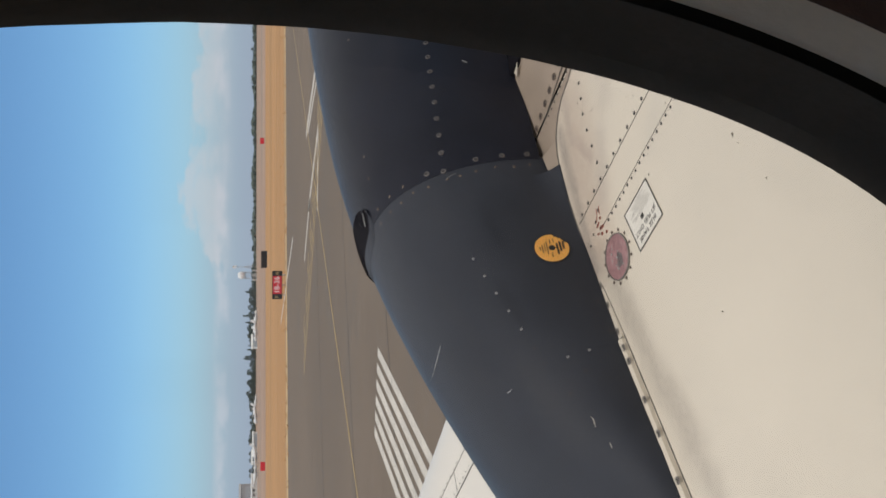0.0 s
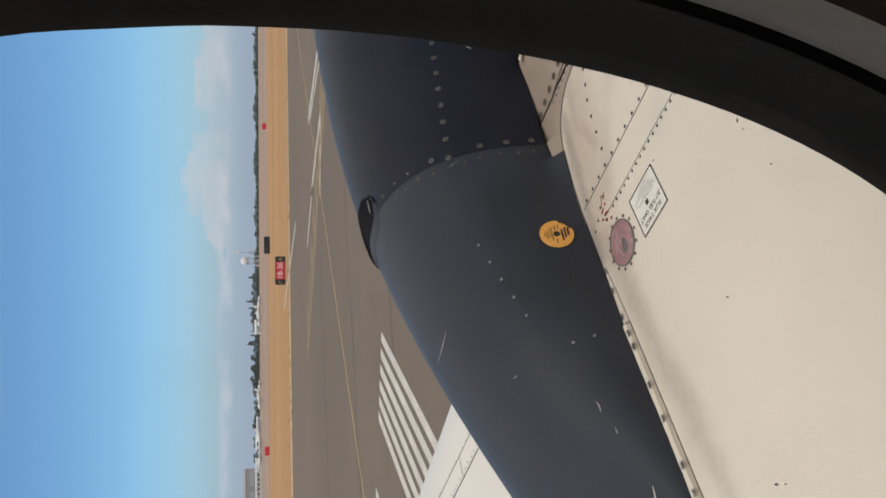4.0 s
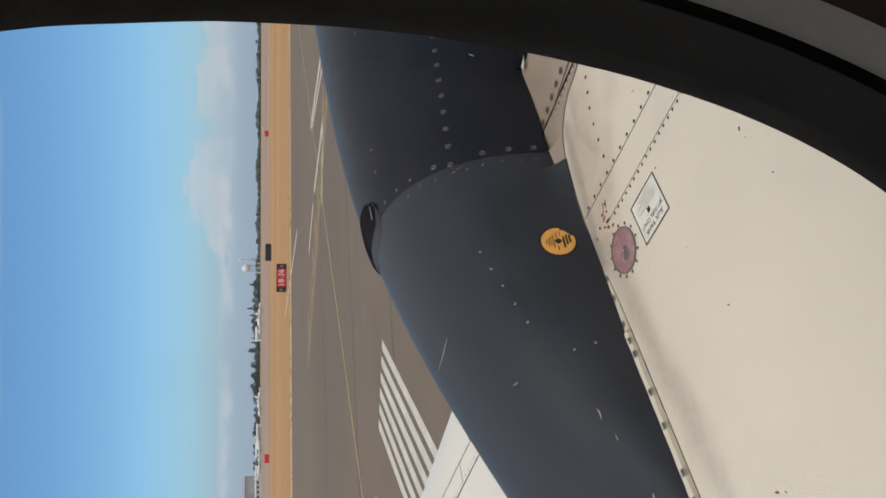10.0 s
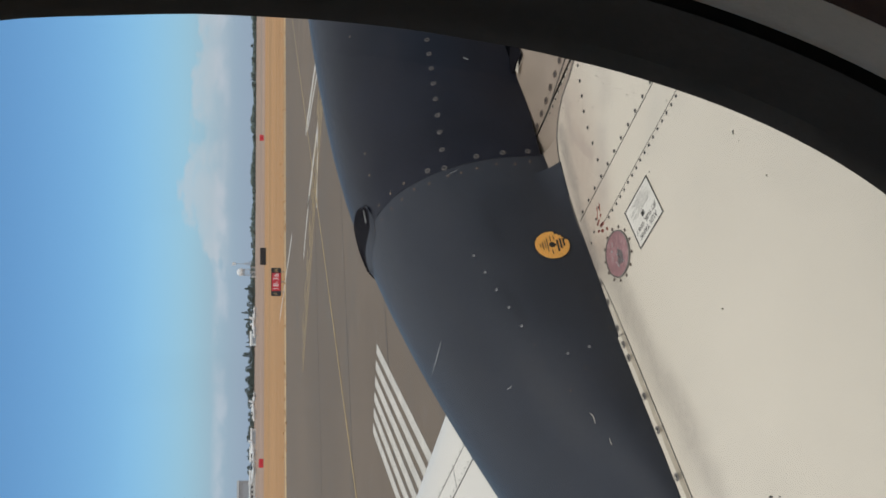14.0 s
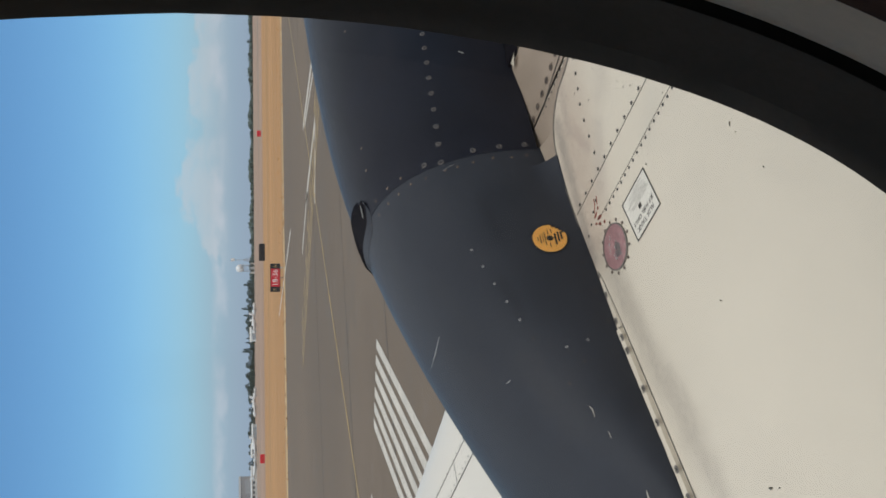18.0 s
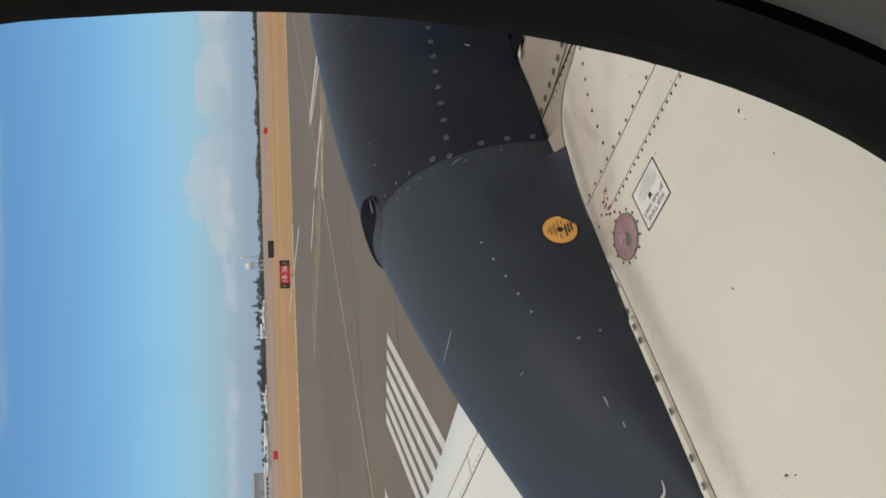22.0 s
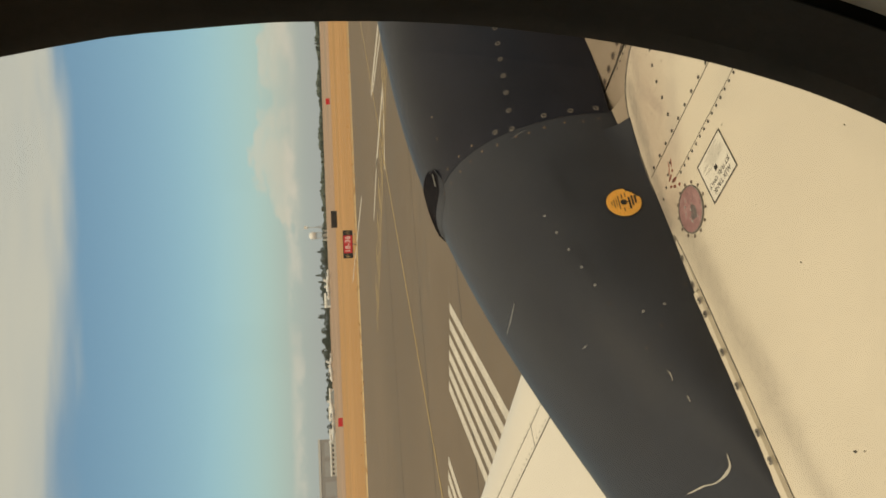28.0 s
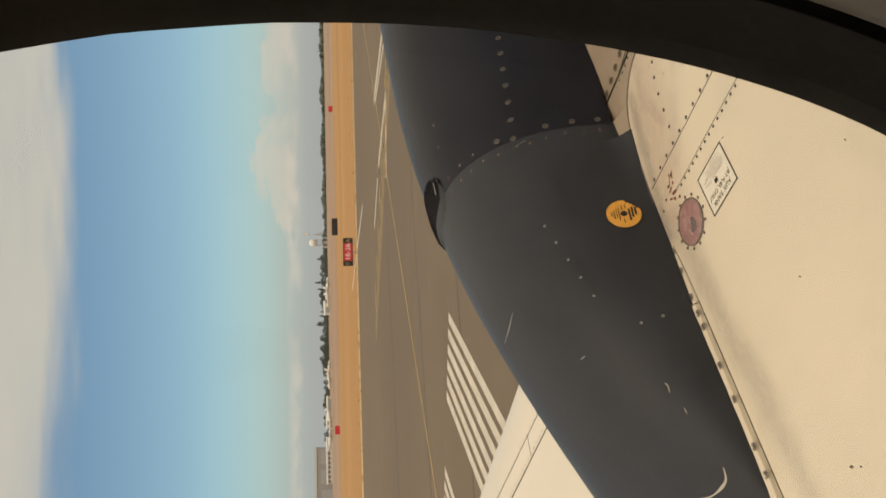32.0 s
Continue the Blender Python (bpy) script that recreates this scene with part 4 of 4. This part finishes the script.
def side_panel(half_w, half_h, grow, mat, name, parent, label):
    """The cabin's port side about the window: a panel with an oval opening through it."""
    bm = bmesh.new()
    rows = []
    ring = oval(grow)
    for s in (0, 0.15, 0.4, 0.7, 1.0):
        row = []
        for x, z in ring:
            dx, dz = x - WIN_X, z - WIN_Z
            fx = ((X1 if dx > 0 else X0) - WIN_X) / dx if abs(dx) > 1e-6 else 1e9
            fz = ((Z1 if dz > 0 else Z0) - WIN_Z) / dz if abs(dz) > 1e-6 else 1e9
            f = 1 + (min(fx, fz) - 1) * s
            px, pz = WIN_X + dx * f, WIN_Z + dz * f
            row.append((px, shell_y(pz, half_w, half_h), pz))
        rows.append(row)
    grid(bm, rows, close=True)
    return part(name, bm, mat, parent, label)


def tube(half_w, half_h, ends, mat, name, parent, label):
    """The rest of the shell: full rings fore and aft, roof and belly between, with an unseen opening to starboard,
    added to light the cabin.
    """
    bm = bmesh.new()
    fore, aft = ends
    for a, b, steps in ((aft, X0, 14), (X1, fore, 14)):
        rows = []
        for i in range(steps + 1):
            x = a + (b - a) * i / steps
            s = 1.0
            if x < -1.2:
                s = 1 - 0.16 * (-1.2 - x)
            if x > 1.9:
                s = max(0.12, 1 - ((x - 1.9) / 2.33) ** 2.4) ** 0.6
            rows.append([(x, FC_Y + (y - FC_Y) * s, FC_Z + (z - FC_Z) * s + (0.0 if x > -1.2 else 0.05 * (-1.2 - x))) for y, z in section(half_w, half_h)])
        vs = grid(bm, rows, close=True)
        bm.faces.new(vs[0] if a == aft else vs[-1])
    bm.normal_update()
    light = [f for f in bm.faces if f.calc_center_median().y < FC_Y - 0.55 and 1.82 < f.calc_center_median().z < 2.42 and -1.5 < f.calc_center_median().x < 1.7]
    bmesh.ops.delete(bm, geom=light, context="FACES")
    for lo, hi in ((0, 1), (2, 3)):
        pts = section(half_w, half_h, 160)
        if lo == 0:
            sel = [p for p in pts if p[1] >= (Z1 if p[0] > FC_Y else 2.42) - 0.004]
            sel = [(shell_y(Z1, half_w, half_h), Z1)] + sel
        else:
            sel = [p for p in pts if p[1] <= (Z0 if p[0] > FC_Y else 1.85) + 0.004] + [(shell_y(Z0, half_w, half_h), Z0)]
        grid(bm, [[(x, y, z) for y, z in sel] for x in (X0, (X0 + X1) / 2, X1)])
    return part(name, bm, mat, parent, label)


tube(0.83, 0.80, (4.2, -5.0), WHITE, "fuselage", airplane, "off-white fuselage shell")
for k in range(5):                                      # pillars across the added starboard light opening
    bm = bmesh.new()
    x = -0.95 + 0.53 * k
    box(bm, (x - 0.05, -1.432, 1.74), (x + 0.05, -1.352, 2.46))
    bmesh.ops.bevel(bm, geom=bm.edges[:], offset=0.012, segments=2, affect="EDGES")
    part("window_pillar", bm, WHITE, airplane)
side_panel(0.83, 0.80, 0.100, WHITE, "fuselage_side", airplane, "off-white fuselage side round the window")
tube(0.78, 0.75, (1.8, -1.6), CABIN, "cabin_lining", airplane, "pale cabin lining")
side_panel(0.78, 0.75, 0.095, LINING, "window_panel", airplane, "dark brown lining round the window")


def window_rings():
    def ring(profile, mat, name, label):
        bm = bmesh.new()
        loops = []
        for g, y in profile:
            loop = []
            for x, z in oval(g, 120):
                slack = 0.0007 * noise.noise((x * 60, z * 60, 0.3)) if g < 0.03 else 0.0
                loop.append((x + slack, y, z + slack))
            loops.append(loop)
        grid(bm, loops, close=True)
        return part(name, bm, mat, airplane, label)
    ring([(0.0000, 0.1800), (0.014, 0.187), (0.098, 0.229), (0.101, 0.2305)], REVEAL, "window_reveal", "dusty black window reveal")
    ring([(0.000, 0.1800), (0.001, 0.1785), (0.004, 0.1755), (0.014, 0.1735), (0.030, 0.1742), (0.0385, 0.1755), (0.0405, 0.178), (0.0410, 0.181)], BLACK, "window_seal", "black rubber seal of the cabin window")
    ring([(0.0405, 0.180), (0.0467, 0.180), (0.0470, 0.1752)], GROOVE, "groove", "")
    ring([(0.0470, 0.1752), (0.0478, 0.1742), (0.049, 0.1735), (0.0545, 0.1728), (0.0740, 0.1732), (0.0775, 0.175), (0.0785, 0.184)], TRIM, "window_trim", "pale grey plastic window trim")
    ring([(0.0780, 0.181), (0.0970, 0.179)], LINING, "lining_edge", "")
    bm = bmesh.new()
    f = [bm.verts.new((x, 0.1855, z)) for x, z in oval(0.011)]
    b = [bm.verts.new((x, 0.1880, z)) for x, z in oval(0.011)]
    bm.faces.new(f)
    bm.faces.new(b)
    pane = part("window_pane", bm, PANE, airplane, "clear cabin window pane", smooth=False)
    pane.visible_shadow = False


window_rings()


def landing_gear(x, y, top):
    bm = bmesh.new()
    rod(bm, (x, y, 0.30), (x, y, top), 0.045, 0.06, 14)
    leg = part("gear_leg", bm, STEEL, airplane)
    bm = bmesh.new()
    prof = [(0.17, -0.085), (0.27, -0.08), (0.31, -0.045), (0.318, 0.0), (0.31, 0.045), (0.27, 0.08), (0.17, 0.085), (0.15, 0.0)]
    grid(bm, [[(x + r * math.cos(k * math.tau / 28), y + w, 0.33 + r * math.sin(k * math.tau / 28)) for r, w in prof] for k in range(29)], close=True)
    part("tyre", bm, BLACK, leg)


landing_gear(1.0, 1.87, 1.35)
landing_gear(4.0, -0.6, 1.7)


# ---- far things ----
def crown_mesh(seed, tall, wide, conic):
    """A crown of many small leaf clumps with gaps and an uneven outline."""
    rnd = random.Random(seed)
    bm = bmesh.new()
    for k in range(130):
        h = rnd.random() ** 0.8
        reach = wide * ((1 - h) ** 0.7 if conic else math.sin(math.pi * (0.12 + 0.8 * h)) ** 0.7) * rnd.uniform(0.35, 1.0)
        a = rnd.random() * math.tau
        size = rnd.uniform(0.06, 0.13) * tall * (0.7 if conic else 1)
        m = Matrix.Translation((reach * math.cos(a), reach * math.sin(a), tall * (0.18 + 0.82 * h))) @ Matrix.Rotation(rnd.random() * 6, 4, (rnd.random(), rnd.random(), 1)) @ Matrix.Diagonal((size, size * rnd.uniform(0.6, 1.1), size * rnd.uniform(0.4, 0.8), 1))
        bmesh.ops.create_icosphere(bm, subdivisions=1, radius=0.55, matrix=m)
    for v in bm.verts:
        v.co += Vector((rnd.uniform(-1, 1), rnd.uniform(-1, 1), rnd.uniform(-1, 1))) * 0.012 * tall
    return finish(bm, "crown", LEAF, smooth=False)


def tree_kind(seed, tall, wide, conic, label):
    t = thing("tree", label, "tree", "trees along the airfield's edge", at=(0, -300, 0))
    bm = bmesh.new()
    rod(bm, (0, 0, -0.3), (0.1, 0.05, tall * 0.75), tall * 0.03, tall * 0.008, 8)
    for k in range(5):
        a = k * 2.4 + seed
        z = tall * (0.25 + 0.1 * k)
        rod(bm, (0.03 * k / 5, 0, z), (wide * 0.6 * math.cos(a), wide * 0.6 * math.sin(a), z + tall * 0.14), tall * 0.011, tall * 0.004, 6)
    part("trunk", bm, BARK, t)
    c = new("crown", crown_mesh(seed, tall, wide, conic))
    c.parent = t
    return t


KINDS = [tree_kind(1, 8.0, 3.4, False, "broad dark green tree at the airfield's edge"), tree_kind(2, 10.0, 2.3, True, "tall dark conifer at the airfield's edge"),
         tree_kind(3, 6.0, 3.0, False, "low bushy dark green tree at the airfield's edge")]
pick = random.Random(5)


def plant(slide, depth, kind, size):
    p = out_at(slide, depth)
    t = copy_thing(KINDS[kind], Matrix.Translation(p) @ Matrix.Rotation(pick.random() * 6, 4, "Z"))
    t.scale = (size, size, size * pick.uniform(0.85, 1.15))


# slide = (441 - row) / 1754 along the horizon, nose end positive
for lo, hi, count, size in ((-0.15, -0.035, 60, 0.95), (-0.035, 0.03, 16, 0.55), (0.03, 0.16, 30, 0.45), (0.16, 0.26, 24, 0.6), (-0.30, -0.15, 52, 0.85)):
    for k in range(count):
        s = lo + (hi - lo) * (k + pick.random()) / count
        plant(s, pick.uniform(840, 960), pick.choice((0, 0, 0, 1, 2, 2, 2)), size * pick.uniform(0.6, 1.15))
for t in KINDS:
    for o in list(t.children_recursive) + [t]:
        bpy.data.objects.remove(o)


def hedge():
    """The far wood line, too far to tell its trees apart."""
    rnd = random.Random(9)
    bm = bmesh.new()
    for k in range(1100):
        s = rnd.uniform(-0.42, 0.34)
        d = rnd.uniform(1150, 1400)
        h = rnd.uniform(1.8, 4.8) * (0.6 + 0.5 * math.sin(s * 60) ** 2)
        p = out_at(s, d, h * 0.4)
        bmesh.ops.create_icosphere(bm, subdivisions=1, radius=1.0, matrix=Matrix.Translation(p) @ Matrix.Diagonal((rnd.uniform(3, 7), rnd.uniform(3, 7), h, 1)))
    for v in bm.verts:
        v.co += Vector((rnd.uniform(-1, 1), rnd.uniform(-1, 1), rnd.uniform(-0.5, 0.5)))
    tagged(part("far_wood", bm, LEAF, label="far dark wood line on the horizon", smooth=False), category="woods", kind="stuff")


hedge()


def facing(p):
    """A pose at p whose y axis points away from the airplane."""
    return Matrix.Translation(p) @ Matrix.Rotation(math.atan2(-p.x, p.y), 4, "Z")


def radar_tower():
    p = out_at(-0.021, 1000)
    t = thing("radar_tower", "steel lattice tower carrying a white radar dome", "radar tower")
    t.matrix_world = facing(p)
    bm = bmesh.new()
    bmesh.ops.create_uvsphere(bm, u_segments=28, v_segments=18, radius=4.0)
    for v in bm.verts:
        v.co.z = max(v.co.z, -3.0)
    part("dome", bm, DOME, t, "white radar dome").location = (0, 0, 14.5)
    bm = bmesh.new()
    box(bm, (-3.6, -3.6, 10.6), (3.6, 3.6, 11.6))
    part("platform", bm, STEEL, t, smooth=False)
    for x in (-3, 3):
        for y in (-3, 3):
            bm = bmesh.new()
            rod(bm, (x, y, 0), (x, y, 10.8), 0.35)
            part("leg", bm, STEEL, t)
    for k in range(3):
        for x in (-3, 3):
            bm = bmesh.new()
            rod(bm, (x, -3, 3.5 * k), (x, 3, 3.5 * k + 3.5), 0.18)
            rod(bm, (-x, -3, 3.5 * k + 3.5), (x, -3, 3.5 * k), 0.18)
            part("brace", bm, STEEL, t)
    bm = bmesh.new()
    box(bm, (-5.5, 2, 0), (5.5, 8, 4.0))
    part("equipment_hut", bm, CONCRETE, t, smooth=False)
    q = out_at(-0.0125, 990)
    m = thing("antenna_mast", "thin pale mast with a small white antenna drum", "mast")
    m.matrix_world = facing(q)
    bm = bmesh.new()
    rod(bm, (0, 0, 0), (0, 0, 20), 0.45, 0.25)
    part("mast", bm, STEEL, m)
    bm = bmesh.new()
    rod(bm, (0, 0, 19.5), (0, 0, 23), 1.5, 1.5, 16)
    part("drum", bm, DOME, m)
    for x in (-1.4, 1.4):
        bm = bmesh.new()
        rod(bm, (x * 2.4, 0, 0), (x * 0.1, 0, 12), 0.2)
        part("stay", bm, STEEL, m)


radar_tower()


def building(name, label, slide, depth, w, d, h, wall, roof, pitch, doors, windows, group=""):
    t = thing(name, label, "building", group)
    t.matrix_world = facing(out_at(slide, depth))
    bm = bmesh.new()
    box(bm, (-w / 2, 0, 0), (w / 2, d, h))
    part("wall", bm, wall, t, smooth=False)
    bm = bmesh.new()
    e = 0.4
    grid(bm, [[(-w / 2 - e, y, z) for y, z in ((-e, h), (d / 2, h + pitch), (d + e, h), (d + e, h - 0.3), (-e, h - 0.3))], [(w / 2 + e, y, z) for y, z in ((-e, h), (d / 2, h + pitch), (d + e, h), (d + e, h - 0.3), (-e, h - 0.3))]], close=True)
    part("roof", bm, roof, t, smooth=False)
    for k in range(doors):
        bm = bmesh.new()
        cx = -w / 2 + w * (k + 0.5) / doors
        box(bm, (cx - w / doors * 0.36, -0.12, 0), (cx + w / doors * 0.36, 0.1, h * 0.72))
        part("door", bm, STEEL, t, smooth=False)
    for k in range(windows):
        bm = bmesh.new()
        cx = -w / 2 + w * (k + 0.5) / windows
        box(bm, (cx - 0.8, -0.08, h * 0.45), (cx + 0.8, 0.1, h * 0.75))
        part("window", bm, PANE_DARK, t, smooth=False)


building("hangar", "large grey metal-clad hangar at the airfield's edge", -0.262, 760, 46, 30, 12.0, CLAD, CLAD, 1.8, 3, 0)
building("terminal", "low pale building with a row of windows", -0.245, 640, 30, 12, 3.4, CONCRETE, ROOF, 0.7, 0, 10)
building("shed", "small white shed with a pale roof", -0.205, 650, 9, 6, 3.0, CONCRETE, ROOF, 1.0, 1, 1, "white sheds")
building("shed", "small white shed with a pale roof", -0.188, 660, 12, 6, 2.6, CONCRETE, ROOF, 0.8, 1, 2, "white sheds")
building("shed", "small white shed among the trees", -0.088, 710, 10, 5, 3.2, DOME, ROOF, 1.2, 1, 1, "white sheds")


def parked_airplane(slide, depth, turn, size):
    """A small white airplane at rest: tapered body, low wing, fin and tailplane, three wheels."""
    t = thing("parked_airplane", "small white airplane parked at the airfield's edge", "airplane", "parked airplanes")
    t.matrix_world = facing(out_at(slide, depth)) @ Matrix.Rotation(radians(turn), 4, "Z") @ Matrix.Scale(size, 4)
    bm = bmesh.new()
    rows = []
    for x, r, z in ((-4.6, 0.15, 1.75), (-3.0, 0.38, 1.6), (-1.0, 0.66, 1.45), (1.2, 0.70, 1.4), (2.8, 0.52, 1.3), (3.8, 0.18, 1.2)):
        rows.append([(x, r * math.cos(k * math.tau / 12), z + 1.1 * r * math.sin(k * math.tau / 12)) for k in range(12)])
    vs = grid(bm, rows, close=True)
    bm.faces.new(vs[0])
    bm.faces.new(vs[-1])
    part("fuselage", bm, DOME, t)
    for name, tip, lead, chord, z, thick in (("wing", 5.6, 0.9, 1.5, 1.1, 0.2), ("tailplane", 1.9, -3.7, 0.8, 1.8, 0.08)):
        bm = bmesh.new()
        rows = []
        for y in (-tip, 0, tip):
            c = chord * (1 - 0.45 * abs(y) / tip)
            zz = z + 0.06 * abs(y)
            rows.append([(lead, y, zz), (lead - c * 0.3, y, zz + thick / 2), (lead - c, y, zz), (lead - c * 0.3, y, zz - thick / 2)])
        vs = grid(bm, rows, close=True)
        bm.faces.new(vs[0])
        bm.faces.new(vs[-1])
        part(name, bm, DOME, t)
    bm = bmesh.new()
    box(bm, (-4.7, -0.06, 1.7), (-3.7, 0.06, 3.2), Matrix(((1, 0, -0.35, 0.7), (0, 1, 0, 0), (0, 0, 1, 0), (0, 0, 0, 1))))
    part("fin", bm, DOME, t, smooth=False)
    bm = bmesh.new()
    box(bm, (0.2, -0.62, 1.72), (1.9, 0.62, 2.12))
    part("windscreen", bm, PANE_DARK, t, smooth=False)
    for x, y in ((3.0, 0.0), (0.1, 1.5), (0.1, -1.5)):
        bm = bmesh.new()
        rod(bm, (x, y, 0.0), (x, y, 1.2), 0.16, 0.08)
        part("wheel_leg", bm, STEEL, t)


for slide, depth, turn, size in ((-0.064, 480, 20, 1.1), (-0.078, 470, 160, 1.2), (-0.148, 500, 35, 1.0), (-0.162, 470, 200, 1.2), (-0.203, 450, 150, 1.25), (-0.222, 440, 20, 1.2)):
    parked_airplane(slide, depth, turn, size)


def runway_sign():
    t = thing("runway_sign", "red runway sign with white numbers and black ends", "airfield sign")
    t.matrix_world = facing(out_at(-0.031, 70)) @ Matrix.Rotation(radians(-6), 4, "Z") @ Matrix.Scale(0.9, 4)
    bm = bmesh.new()
    box(bm, (-1.12, 0, 0.22), (1.12, 0.16, 1.0))
    bmesh.ops.bevel(bm, geom=bm.edges[:], offset=0.03, segments=2, affect="EDGES")
    body = part("cabinet", bm, SIGNBLACK, t, smooth=False)
    bm = bmesh.new()
    box(bm, (-0.70, -0.012, 0.27), (0.72, 0.002, 0.95))
    face = part("red_face", bm, SIGNRED, t, smooth=False)
    lettering("18-36", 0.58, LETTER, t, Matrix.Translation((0.01, -0.016, 0.61)) @ Matrix.Rotation(radians(90), 4, "X"))
    for x, s in ((-0.92, "F"), (0.92, "A")):
        lettering(s, 0.40, YELLOW, t, Matrix.Translation((x, -0.006, 0.61)) @ Matrix.Rotation(radians(90), 4, "X"))
    for x in (-0.8, 0, 0.8):
        bm = bmesh.new()
        rod(bm, (x, 0.08, -0.02), (x, 0.08, 0.24), 0.04)
        part("post", bm, STEEL, t)


runway_sign()


def marker(slide, depth, w, h, mat, label):
    t = thing("marker_board", label, "marker", "marker boards on the grass")
    t.matrix_world = facing(out_at(slide, depth))
    bm = bmesh.new()
    box(bm, (-w / 2, 0, 0.25), (w / 2, 0.12, 0.25 + h))
    bmesh.ops.bevel(bm, geom=bm.edges[:], offset=0.02, segments=1, affect="EDGES")
    part("board", bm, mat, t, smooth=False)
    for x in (-w * 0.35, w * 0.35):
        bm = bmesh.new()
        rod(bm, (x, 0.06, -0.02), (x, 0.06, 0.27), 0.035)
        part("post", bm, STEEL, t)


marker(-0.005, 150, 2.6, 0.9, SIGNBLACK, "dark airfield sign seen from behind on the grass")
marker(-0.214, 170, 1.5, 0.8, SIGNRED, "small red airfield sign on the dry grass")
marker(0.115, 200, 1.2, 0.8, SIGNRED, "small red airfield sign far off on the grass")


def tufts():
    """Rough grass along the asphalt's edge."""
    rnd = random.Random(3)
    bm = bmesh.new()
    away = -near
    for k in range(500):
        p = EDGE_AT + EDGE_WAY * rnd.uniform(-70, 60) + away * (rnd.random() ** 2 * 14 - 0.4)
        h, w, a = rnd.uniform(0.03, 0.10), rnd.uniform(0.10, 0.35), rnd.random() * math.tau
        c, s = w * math.cos(a), w * math.sin(a)
        base = [bm.verts.new((p.x + c * i - s * j, p.y + s * i + c * j, 0.0)) for i, j in ((-1, -0.5), (1, -0.5), (0, 0.9))]
        tip = bm.verts.new((p.x + rnd.uniform(-0.08, 0.08), p.y + rnd.uniform(-0.08, 0.08), h))
        for i in range(3):
            bm.faces.new((base[i], base[(i + 1) % 3], tip))
    tagged(part("grass_tufts", bm, GRASS, label="rough dry grass tufts along the asphalt's edge", smooth=False), category="grass", kind="stuff")


tufts()
